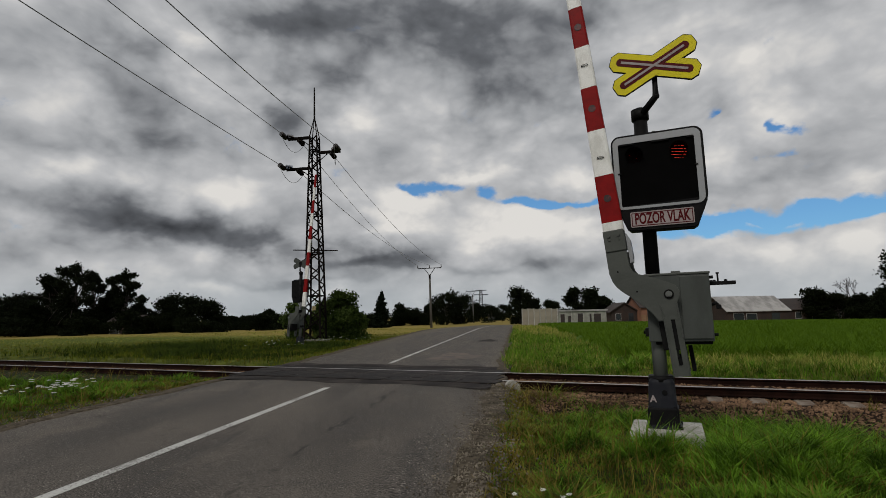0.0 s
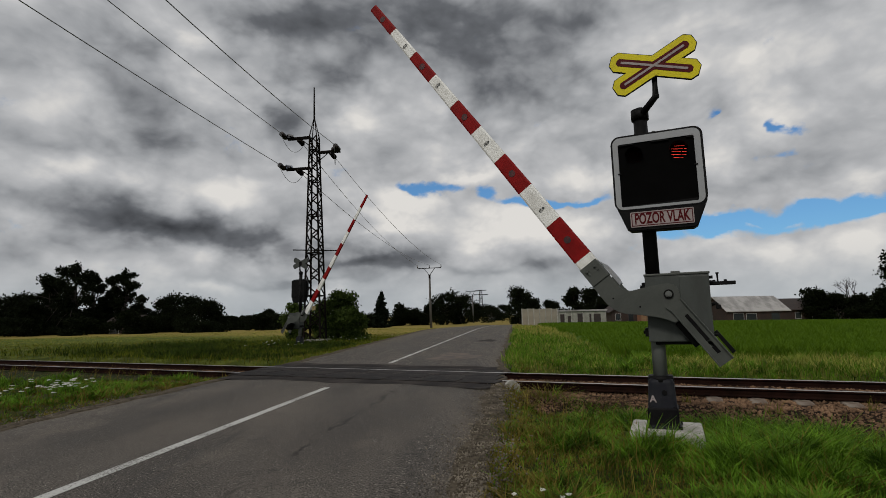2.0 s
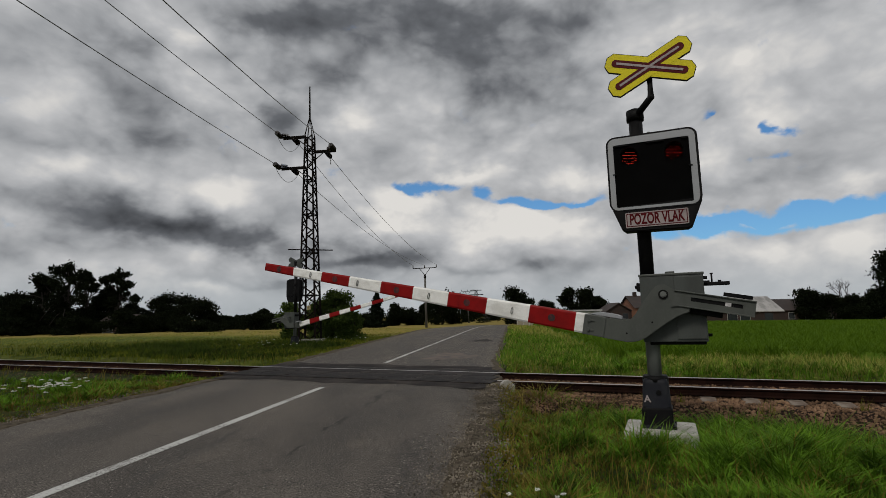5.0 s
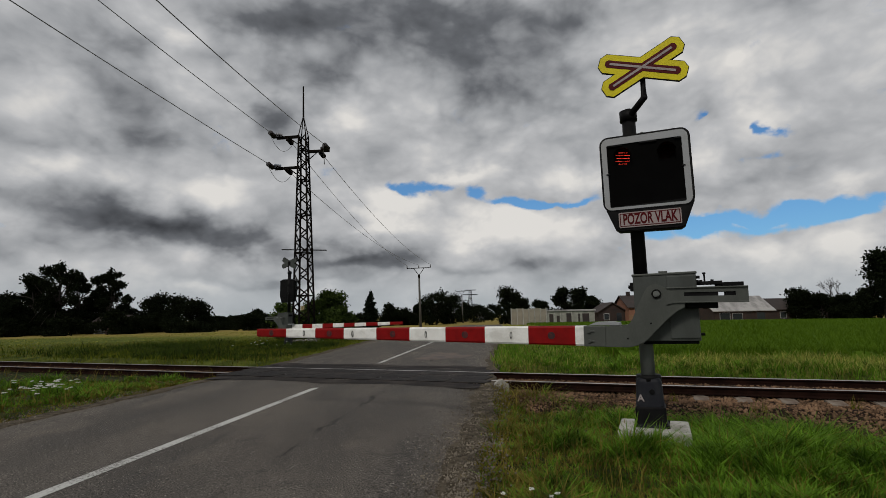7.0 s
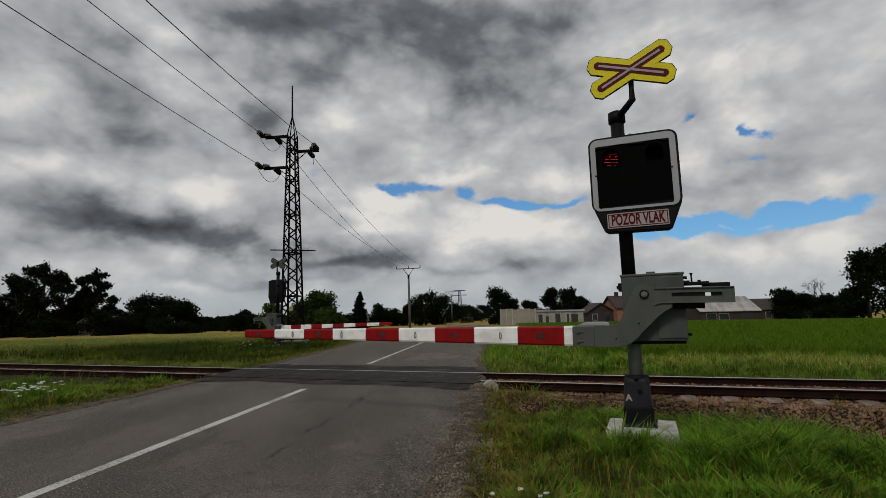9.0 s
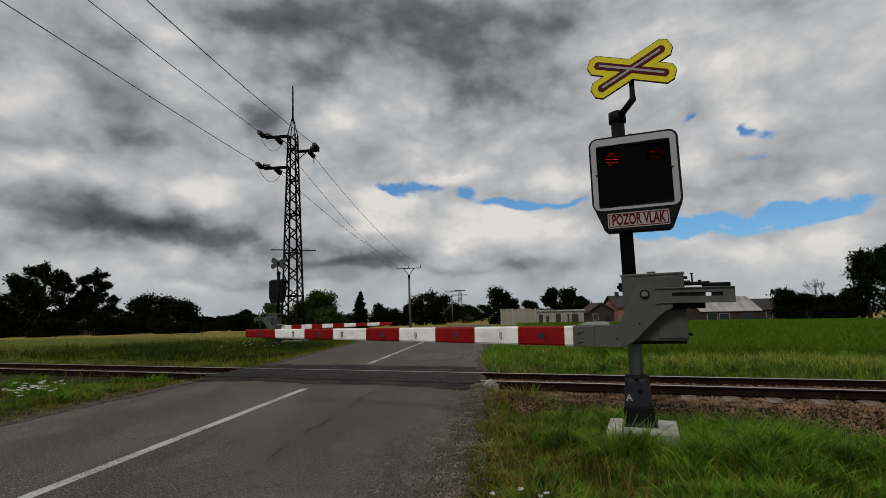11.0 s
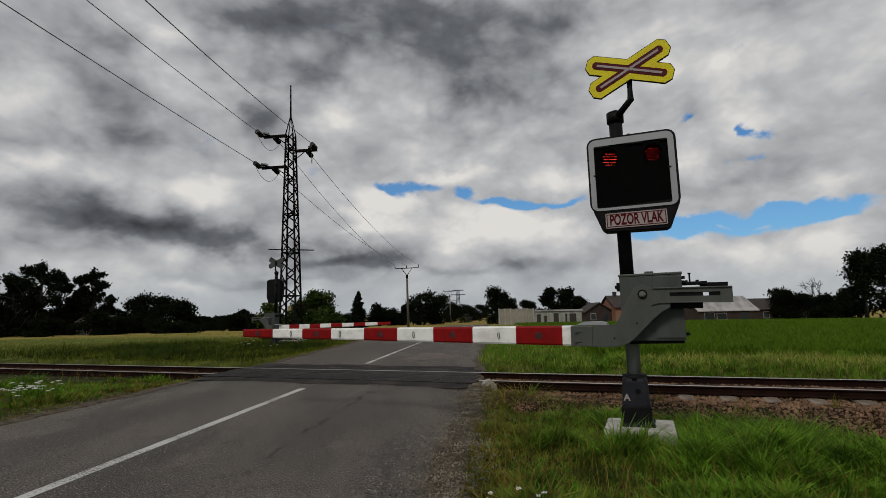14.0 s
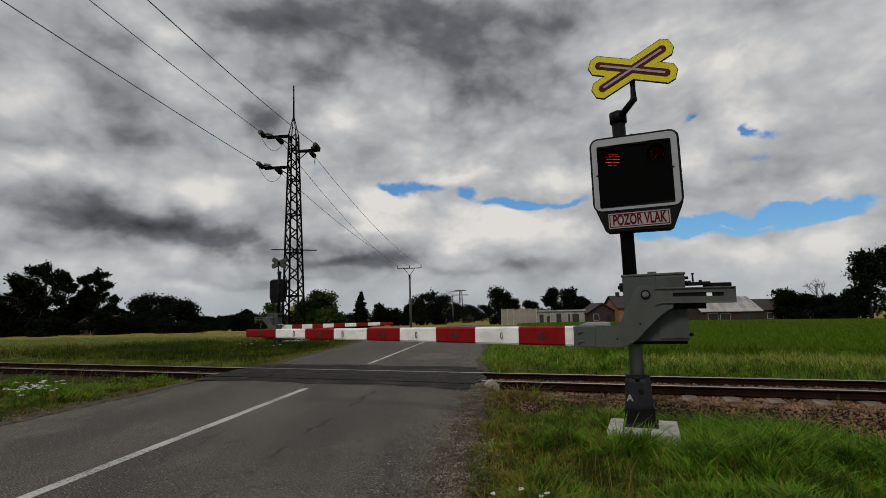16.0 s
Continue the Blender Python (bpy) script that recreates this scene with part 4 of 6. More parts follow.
def boom_assembly(parent, pivot, edges):
    boom = part("boom", prism(bmesh.new(), crank_outline(), -0.03, 0.0, 0.004), DRIVE_GREY, parent, "grey crank plate carrying the striped boom", boom_rest(pivot))
    part("rear_crank", prism(bmesh.new(), crank_outline(), 0.44, 0.47, 0.004), DRIVE_GREY, boom)
    for y0 in (-0.03, 0.44):
        # arm with a long slot: two chords, the end plate, and blanking strips that leave one gap open
        bm = bmesh.new()
        box(bm, 0.288, 0.925, y0, y0 + 0.03, 0.013, 0.062)
        box(bm, 0.288, 0.925, y0, y0 + 0.03, -0.095, -0.030)
        box(bm, 0.805, 0.925, y0, y0 + 0.03, -0.030, 0.013)
        part("counterweight_arm", bm, DRIVE_GREY, boom)
        bm = bmesh.new()
        box(bm, 0.288, 0.635, y0 + 0.014, y0 + 0.028, -0.030, 0.013)
        box(bm, 0.715, 0.805, y0 + 0.014, y0 + 0.028, -0.030, 0.013)
        part("slot", bm, BLACK_METAL, boom, "dark adjusting slot")
    bm = bmesh.new()
    # flange lips along the two edges of the counterweight arm
    box(bm, 0.11, 0.925, -0.048, 0.0, 0.058, 0.072, 0.004)
    box(bm, 0.17, 0.925, -0.048, 0.0, -0.106, -0.092, 0.004)
    prism(bm, [(0.10, -0.125), (0.175, -0.106), (0.175, -0.092), (0.145, -0.095)], -0.048, 0.0)
    part("flange", bm, DRIVE_GREY, boom)
    part("counterweight", box(bmesh.new(), 0.30, 0.63, 0.06, 0.42, -0.17, -0.035, 0.01), BLACK_METAL, boom, "dark weight blocks between the crank plates")
    part("tie_bar", box(bmesh.new(), 0.62, 0.92, 0.38, 0.44, 0.082, 0.128, 0.006), BLACK_METAL, boom)
    for dx, dz in ((-0.075, -0.335), (-0.335, -0.51)):
        part("rivet", rod(bmesh.new(), (dx, -0.036, dz), (dx, -0.028, dz), 0.011, n=8), BLACK_METAL, boom)
    bm = bmesh.new()
    rod(bm, (0, -0.05, 0), (0, 0.52, 0), 0.036, n=20)
    rod(bm, (0, -0.064, 0), (0, -0.05, 0), 0.026, n=6)
    part("pivot_shaft", bm, POLE_GREY, boom, "round pivot shaft with a nut")
    part("pivot_ring", rod(bmesh.new(), (0, -0.042, 0), (0, -0.028, 0), 0.054, n=24), BLACK_METAL, boom)
    # socket
    bm = bmesh.new()
    sx = edges[0]
    box(bm, sx - 0.02, -0.585, -0.045, 0.10, -0.608, -0.366, 0.008)
    for z in (-0.43, -0.545):
        box(bm, sx + 0.05, sx + 0.11, -0.055, -0.04, z - 0.012, z + 0.012, 0.004)
        rod(bm, (sx + 0.045, -0.066, z), (sx + 0.045, -0.04, z), 0.022, n=6)
    part("boom_socket", bm, DRIVE_GREY, boom)
    part("lamp_bracket", prism(bmesh.new(), [(-0.80, -0.362), (-0.42, -0.362), (-0.43, -0.33), (-0.50, -0.318), (-0.70, -0.322), (-0.76, -0.345)], 0.06, 0.2, 0.004), FRAME_WHITE, boom)
    # the boom: tapering box, one mesh per stripe
    span = edges[0] - edges[-1]

    def half(x):
        s = (edges[0] - x) / span
        return 0.121 - 0.059 * s, 0.05 - 0.018 * s

    zc = -0.484
    for i, (a, b) in enumerate(zip(edges, edges[1:])):
        bm = bmesh.new()
        rings = []
        for x in (a, b):
            h, d = half(x)
            prof = [(-d, zc - h + 0.02), (-d + 0.012, zc - h), (d - 0.012, zc - h), (d, zc - h + 0.02), (d, zc + h - 0.02), (d - 0.012, zc + h), (-d + 0.012, zc + h), (-d, zc + h - 0.02)]
            rings.append([bm.verts.new((x, y + 0.03, z)) for y, z in prof])
        for k in range(8):
            bm.faces.new((rings[0][k], rings[0][(k + 1) % 8], rings[1][(k + 1) % 8], rings[1][k]))
        bm.faces.new(rings[0])
        bm.faces.new(rings[1][::-1])
        bmesh.ops.recalc_face_normals(bm, faces=bm.faces)
        if i == 0:
            part("stripe", bm, WHITE, boom)
            continue
        red = i % 2 == 1
        part("stripe", bm, RED if red else WHITE, boom, "red boom section" if red else "white boom section")
        h, d = half((a + b) / 2)
        if red:
            bm = bmesh.new()
            rod(bm, ((a + b) / 2, 0.03 - d - 0.004, zc), ((a + b) / 2, 0.03 - d + 0.004, zc), 0.046, n=16)
            part("reflector", bm, REFLECTOR, boom, "dark weathered red reflector")
        elif i < 9:
            bm = bmesh.new()
            x = b + 0.16 + 0.1 * (i % 3)
            tube(bm, [(x + 0.013 * math.sin(k * math.pi / 6), 0.03 - d - 0.010, zc + 0.042 * math.cos(k * math.pi / 6)) for k in range(12)], 0.004, 6)
            part("wire_loop", bm, BLACK_METAL, boom)
    return boom


def make_signal(m, label, pivot, edges):
    sig = thing("crossing_signal", m, label, "crossing signal", "crossing signals")
    bm = bmesh.new()
    rod(bm, (0, 0, 0.5), (0, 0, 1.9), 0.08, n=24)
    part("pole_base", bm, POLE_GREY, sig, "grey painted lower pole")
    bm = bmesh.new()
    rod(bm, (0, 0, 1.7), (-0.005, 0, 3.86), 0.082, n=24)
    rod(bm, (0, 0, 1.66), (0, 0, 1.72), 0.11, n=24)
    part("pole", bm, BLACK_METAL, sig, "black upper pole")
    bm = bmesh.new()
    rod(bm, (-0.005, 0, 3.80), (-0.005, 0, 3.93), 0.105, n=20)
    rod(bm, (-0.005, 0, 3.93), (-0.005, 0, 3.955), 0.09, 0.05, n=20)
    part("pole_cap", bm, BLACK_METAL, sig)
    bm = bmesh.new()
    tube(bm, [(0.03, -0.07, 3.86), (0.20, -0.13, 4.03), (0.20, -0.13, 4.36)], 0.042, 12)
    bmesh.ops.create_icosphere(bm, subdivisions=2, radius=0.043, matrix=Matrix.Translation((0.20, -0.13, 4.03)))
    part("cross_arm", bm, BLACK_METAL, sig, "bent black bracket holding the cross")
    crossbuck(sig, Matrix.Translation((0.205, -0.19, 4.395)) @ Matrix.Rotation(radians(-4.8), 4, "Y"))
    head, shutters = signal_head(sig)
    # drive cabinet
    # cabinet body and door wear the paint with shade mixed in
    cab = part("drive_cabinet", box(bmesh.new(), -0.09, 0.60, -0.17, 0.16, 1.05, 1.82, 0.012), CABINET_SHADED, sig, "grey-green steel drive cabinet")
    part("cabinet_door", box(bmesh.new(), 0.285, 0.595, -0.186, -0.168, 1.08, 1.80, 0.006), CABINET_SHADED, cab)
    part("cabinet_lid", box(bmesh.new(), -0.10, 0.61, -0.18, 0.17, 1.818, 1.845, 0.008), DRIVE_GREY, cab)
    part("lifting_lug", box(bmesh.new(), 0.20, 0.30, -0.12, 0.0, 1.842, 1.87, 0.008), DRIVE_GREY, cab)
    bm = bmesh.new()
    for x, z in ((0.615, 1.72), (0.615, 1.78), (0.62, 1.12)):
        part("hinge_pin", rod(bmesh.new(), (x - 0.02, -0.05, z), (x + 0.03, -0.05, z), 0.018, n=8), BLACK_METAL, cab)
    tube(bm, [(0.6, -0.1, 1.46), (0.65, -0.1, 1.48), (0.67, -0.1, 1.45)], 0.02, 8)
    box(bm, 0.645, 0.70, -0.125, -0.075, 1.41, 1.46, 0.006)
    part("padlock", bm, BLACK_METAL, cab)
    bm = bmesh.new()
    box(bm, 0.60, 0.88, -0.02, 0.10, 1.69, 1.73, 0.006)
    rod(bm, (0.70, 0.04, 1.725), (0.70, 0.04, 1.83), 0.010, n=8)
    rod(bm, (0.683, 0.04, 1.83), (0.717, 0.04, 1.83), 0.010, n=6)
    for x in (0.62, 0.66, 0.78):
        rod(bm, (x, 0.04, 1.725), (x, 0.04, 1.75), 0.018, n=6)
    part("hand_crank", bm, BLACK_METAL, cab, "dark hand crank bracket beside the cabinet")
    part("cabinet_foot", box(bmesh.new(), -0.02, 0.58, -0.13, 0.12, 1.015, 1.052, 0.006), BLACK_METAL, cab)
    for z in (1.16, 1.70):
        bm = bmesh.new()
        box(bm, -0.13, 0.12, -0.12, 0.12, z - 0.05, z + 0.05, 0.01)
        rod(bm, (-0.15, -0.07, z), (-0.09, -0.07, z), 0.02, n=8)
        rod(bm, (-0.15, 0.07, z), (-0.09, 0.07, z), 0.02, n=8)
        part("clamp", bm, BLACK_METAL, cab)
    # foot cover
    bm = bmesh.new()
    ring = []
    for z, w, d in ((0.02, 0.205, 0.19), (0.06, 0.195, 0.185), (0.13, 0.165, 0.165), (0.57, 0.142, 0.15), (0.61, 0.13, 0.14), (0.635, 0.10, 0.10)):
        ring.append([bm.verts.new((x, y, z)) for x, y in [(a, b) for a, b in rounded(-w, w, -d, d, 0.05, 4)]])
    n = len(ring[0])
    for a, b in zip(ring, ring[1:]):
        for i in range(n):
            bm.faces.new((a[i], a[(i + 1) % n], b[(i + 1) % n], b[i])).smooth = True
    bm.faces.new(ring[-1])
    bmesh.ops.recalc_face_normals(bm, faces=bm.faces)
    cover = part("foot_cover", bm, COVER_DARK, sig, "dark blue-grey plastic foot cover")
    bm = bmesh.new()
    for x, y in ((-0.17, -0.16), (0.17, -0.16), (0.17, 0.16), (-0.17, 0.16)):
        rod(bm, (x, y, 0.0), (x, y, 0.10), 0.028, n=6)
    box(bm, -0.22, 0.22, -0.205, 0.205, 0.0, 0.03, 0.01)
    part("foot_plate", bm, BLACK_METAL, cover)
    part("cover_collar", rod(bmesh.new(), (0, 0, 0.585), (0, 0, 0.655), 0.15, 0.135, 20), BLACK_METAL, cover)
    part("cover_skirt", box(bmesh.new(), -0.168, 0.168, -0.172, 0.168, 0.03, 0.30, 0.02), BLACK_METAL, cover, "darker lower sleeve of the cover")
    part("cover_band", box(bmesh.new(), -0.152, 0.152, -0.158, 0.152, 0.30, 0.31, 0.003), BLACK_METAL, cover)
    bm = bmesh.new()
    rod(bm, (0.03, -0.165, 0.47), (0.03, -0.14, 0.47), 0.03, n=12)
    part("cover_lock", bm, BLACK_METAL, cover)
    lettering("cover_letter", "A", 0.105, SIGN_WHITE, cover, Matrix.Translation((-0.098, -0.166, 0.395)) @ Matrix.Rotation(radians(90), 4, "X"), "white letter on the cover")
    boom = boom_assembly(sig, pivot, edges)
    return sig, boom, shutters


def make_foundation(m):
    bm = bmesh.new()
    box(bm, -0.37, 0.41, -0.36, 0.36, -0.50, 0.035, 0.03)
    single("concrete_foundation", bm, CONCRETE, m, "pale square concrete foundation block in the grass", "foundation", "signal foundations")


# ---------------------------------------------------------------- power line
TOWER = (-7.55, 31.4)
POST = (-1.85, 76.0)


def lattice(bm, z0, z1, w0, w1, cells, leg=0.035, brace=0.018):
    def corner(z, i):
        w = w0 + (w1 - w0) * (z - z0) / (z1 - z0)
        sx, sy = ((-1, -1), (1, -1), (1, 1), (-1, 1))[i % 4]
        return Vector((sx * w, sy * w, z))
    for i in range(4):
        rod(bm, corner(z0, i), corner(z1, i), leg, leg * 0.7, 4)
    zs = [z0]
    for k in range(cells):
        w = w0 + (w1 - w0) * (zs[-1] - z0) / (z1 - z0)
        zs.append(zs[-1] + w)
    zs = [z0 + (z - z0) * (z1 - z0) / (zs[-1] - z0) for z in zs]
    for k in range(cells):
        for i in range(4):
            a, b = (i, i + 1) if k % 2 else (i + 1, i)
            rod(bm, corner(zs[k], a), corner(zs[k + 1], b), brace, brace, 4, False)
            if k % 4 == 0:
                rod(bm, corner(zs[k], i), corner(zs[k], i + 1), brace, brace, 4, False)


def insulator(bm, a, b):
    a, b = Vector(a), Vector(b)
    rod(bm, a, b, 0.02, n=6)
    for i in range(9):
        p = a.lerp(b, 0.15 + 0.08 * i)
        q = a.lerp(b, 0.15 + 0.08 * i + 0.045)
        rod(bm, p, q, 0.15, 0.09, 10)


def make_tower():
    z0 = float(land(TOWER[0], TOWER[1]))
    tw = thing("lattice_tower", Matrix.Translation((*TOWER, z0)) @ Matrix.Rotation(radians(-7.6), 4, "Z") @ Matrix.Rotation(radians(-0.9), 4, "Y"), "dark steel lattice power pylon with short cross arms", "power pylon")
    bm = bmesh.new()
    lattice(bm, 0.0, 12.5, 0.50, 0.22, 22, 0.07, 0.04)
    part("mast", bm, TOWER_STEEL, tw, "tapered four-legged lattice mast")
    bm = bmesh.new()
    for sx, sy in ((-1, -1), (1, -1), (1, 1), (-1, 1)):
        rod(bm, (sx * 0.22, sy * 0.22, 12.5), (0, 0, 13.75), 0.035, 0.025, 4)
    rod(bm, (0, 0, 13.45), (0, 0, 15.65), 0.06, 0.04, 6)
    part("spire", bm, TOWER_STEEL, tw)
    bm = bmesh.new()
    rod(bm, (-1.35, 0, 5.55), (1.4, 0, 5.38), 0.035, n=6)
    part("guard_bar", bm, TOWER_STEEL, tw)
    bm = bmesh.new()
    box(bm, 0.0, 0.22, -0.5, -0.48, 1.9, 2.15)
    part("warning_plate", bm, PLATE_FADED, tw, "small yellow warning plate")
    part("footing", box(bmesh.new(), -0.75, 0.75, -0.75, 0.75, -0.4, 0.22, 0.05), CONCRETE, tw)
    ends = []
    for x, z, n in ((-1.75, 12.45, 3), (1.6, 11.45, 2), (-1.85, 10.52, 3)):
        bm = bmesh.new()
        s = 1 if x > 0 else -1
        for dy in (-0.13, 0.13):
            box(bm, min(s * 0.2, x), max(s * 0.2, x), dy - 0.025, dy + 0.025, z - 0.05, z + 0.05)
        rod(bm, (s * 0.25, 0, z - 0.55), (s * 0.95, 0, z), 0.03, n=4)
        arm = part("cross_arm", bm, TOWER_STEEL, tw)
        ends.append((x, z))
        bm = bmesh.new()
        insulator(bm, (x, -0.1, z + 0.02), (x - 0.0, -1.0, z + 0.10))
        insulator(bm, (x * 0.62, 0.1, z), (x * 0.62, 1.0, z - 0.1))
        insulator(bm, (x * 0.70, -0.1, z + 0.06), (x * 1.0, -0.25, z + 0.16))
        part("insulator", bm, INSULATOR, arm, "brown ribbed insulators")
        bm = bmesh.new()
        tube(bm, [Vector((x, -1.0, z + 0.1)).lerp(Vector((x * 0.62, 1.0, z - 0.1)), t) - Vector((0, 0, 3.2 * t * (1 - t))) for t in [i / 12 for i in range(13)]], 0.014, 5)
        part("jumper", bm, WIRE, arm)
    return tw, ends


def wire(name, a, b, sag, r=0.012):
    bm = bmesh.new()
    a, b = Vector(a), Vector(b)
    pts = [a.lerp(b, t) - Vector((0, 0, 4 * sag * t * (1 - t))) for t in [i / 28 for i in range(29)]]
    tube(bm, pts, r, 5)
    return single(name, bm, WIRE, Matrix(), "thin dark overhead power line wire", "power line", "power line wires")


def concrete_post(x, y, height, arm=1.7, top=True):
    z = float(land(x, y))
    t = thing("power_post", Matrix.Translation((x, y, z - 0.2)) @ Matrix.Rotation(radians(-7.6), 4, "Z") @ Matrix.Rotation(radians(-1.0), 4, "Y"), "slender concrete power post with a steel cross arm", "power post", "power posts")
    bm = bmesh.new()
    rod(bm, (0, 0, 0), (0, 0, height - 1.0), 0.19, 0.13, 10)
    part("shaft", bm, POST_GREY, t)
    bm = bmesh.new()
    rod(bm, (0, 0, height - 1.4), (0, 0, height - 0.9), 0.15, n=10)
    box(bm, -arm, arm, -0.06, 0.06, height, height + 0.1)
    for s in (-1, 1):
        rod(bm, (0, 0, height - 1.0), (s * arm * 0.45, 0, height + 0.02), 0.045, n=6)
    part("cross_arm", bm, TOWER_STEEL, t)
    for x_ in (-arm, 0, arm):
        bm = bmesh.new()
        rod(bm, (x_, 0, height + 0.1), (x_, 0, height + 0.5), 0.07, 0.05, 8)
        part("insulator", bm, INSULATOR, t)
    return t


def make_power_line():
    tw, ends = make_tower()
    m = tw.matrix_basis
    p = concrete_post(*POST, 8.6)
    # heading away from the pylon, rise, sag, foot on the far post
    spans = ((7.5, 3.5, 1.2, -1.7), (4.0, 0.0, 1.8, 1.7), (6.0, 0.5, 0.6, 0.0))
    for (x, z), (head, up, sag, px) in zip(ends, spans):
        a = m @ Vector((x, -1.0, z + 0.1))
        wire("power_wire", a, a + Vector((-62 * math.sin(radians(head)), -62 * math.cos(radians(head)), up)), sag, 0.018)
        b = m @ Vector((x * 0.62, 1.0, z - 0.1))
        wire("power_wire", b, p.matrix_basis @ Vector((px, 0, 9.1)), 0.9, 0.017)
    for x, y, h, a in ((8.2, 150, 9.0, 1.7), (10.6, 172, 7.0, 1.6)):
        concrete_post(x, y, h, a)
    z = float(land(14.0, 190.0))
    t = thing("lattice_tower", Matrix.Translation((13.2, 190, z)), "distant steel lattice power pylon", "power pylon")
    bm = bmesh.new()
    lattice(bm, 0, 11.0, 0.9, 0.4, 12, 0.1, 0.06)
    part("mast", bm, TOWER_STEEL, t)
    for zz, w in ((10.8, 2.0), (9.2, 2.6)):
        part("cross_arm", box(bmesh.new(), -w, w, -0.1, 0.1, zz, zz + 0.25), TOWER_STEEL, t)


# ---------------------------------------------------------------- trees
def leaf_cloud(rng, lobes, count, size):
    """Many small leaf clumps scattered over and through a set of lobes (centre, radii)."""
    vol = np.array([r[0] * r[1] * r[2] for _, r in lobes]) ** 0.75
    pick = rng.choice(len(lobes), count, p=vol / vol.sum())
    C = np.array([c for c, _ in lobes])[pick]
    Rr = np.array([r for _, r in lobes])[pick]
    d = rng.normal(size=(count, 3))
    d /= np.linalg.norm(d, axis=1)[:, None]
    rad = rng.random(count) ** 0.4 * (1 + 0.22 * rng.normal(size=count).clip(-1, 2.2))
    P = C + d * Rr * rad[:, None]
    a = rng.normal(size=(count, 3))
    a /= np.linalg.norm(a, axis=1)[:, None]
    b = np.cross(a, rng.normal(size=(count, 3)))
    b /= np.linalg.norm(b, axis=1)[:, None]
    s = size * rng.uniform(0.5, 1.4, count)[:, None]
    mid = np.cross(a, b) * s * 0.35
    V = np.stack([P - a * s, P - b * s * 0.62 + mid, P + a * s, P + b * s * 0.62 + mid], 1)
    F = np.arange(count * 4).reshape(-1, 4)
    return V.reshape(-1, 3), F


def make_tree(x, y, height, width, seed, leaf=None, label="dark leafy broadleaf tree at the field edge", low=0.12, lobes_n=11, count=2600, size=None, category="tree", thin=1.0, spread=(0.25, 0.72)):
    rng = np.random.default_rng(seed)
    z = float(land(x, y))
    t = thing("tree" if category == "tree" else "shrub", Matrix.Translation((x, y, z - 0.1)) @ Matrix.Rotation(rng.uniform(0, 6.28), 4, "Z"), label, category, "trees")
    H, W = height, width / 2
    lobes = []
    for i in range(lobes_n):
        h = low + (0.9 - low) * (i + 0.5) / lobes_n
        env = math.sin(math.pi * min(1, 0.18 + 0.8 * h)) ** 0.6
        a = rng.uniform(0, 6.28) + i * 2.4
        off = W * env * rng.uniform(*spread)
        r = W * rng.uniform(0.26, 0.48) * thin
        lobes.append(((off * math.cos(a), off * math.sin(a), h * H), (r, r, min(r * 0.8, H * 0.2))))
    lobes.append(((0, 0, H * 0.86), (W * 0.35 * thin, W * 0.35 * thin, H * 0.12)))
    bm = bmesh.new()
    r0 = 0.025 * H + 0.05
    top = Vector((rng.uniform(-0.3, 0.3), rng.uniform(-0.3, 0.3), H * 0.6))
    rod(bm, (0, 0, 0), top * 0.5, r0, r0 * 0.75, 8)
    rod(bm, top * 0.5, top, r0 * 0.75, r0 * 0.4, 8)
    for c, r in lobes:
        base = top * rng.uniform(0.35, 1.0)
        mid = base.lerp(Vector(c), 0.55) + Vector((0, 0, 0.04 * H))
        rod(bm, base, mid, r0 * 0.32, r0 * 0.2, 6)
        rod(bm, mid, c, r0 * 0.2, r0 * 0.06, 5)
    part("trunk", bm, BARK, t, "dark trunk with spreading limbs")
    V, F = leaf_cloud(rng, lobes, count, size or 0.024 * H + 0.1)
    part("crown", raw("crown", V, F, leaf or LEAF_SHADED), None, t, "uneven leafy crown with gaps")
    return t


def make_spruce(x, y, height, width, seed):
    rng = np.random.default_rng(seed)
    t = thing("spruce_tree", Matrix.Translation((x, y, float(land(x, y)) - 0.1)), "dark pointed spruce beside the road", "tree", "trees")
    bm = bmesh.new()
    rod(bm, (0, 0, 0), (0, 0, height), 0.16, 0.02, 8)
    lobes = []
    for i in range(17):
        h = height * (0.08 + 0.9 * i / 17)
        R = width / 2 * (1 - i / 17.5) ** 0.85
        for k in range(7):
            a = rng.uniform(0, 6.28)
            rr = R * rng.uniform(0.55, 1.05)
            rod(bm, (0, 0, h), (rr * math.cos(a), rr * math.sin(a), h - 0.18 * rr), 0.03, 0.01, 4)
            lobes.append(((rr * 0.6 * math.cos(a), rr * 0.6 * math.sin(a), h - 0.08 * rr), (rr * 0.42 + 0.05, rr * 0.42 + 0.05, 0.14)))
    part("trunk", bm, BARK, t)
    V, F = leaf_cloud(rng, lobes, 4200, 0.24)
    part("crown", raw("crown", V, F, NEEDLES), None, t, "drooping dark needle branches")


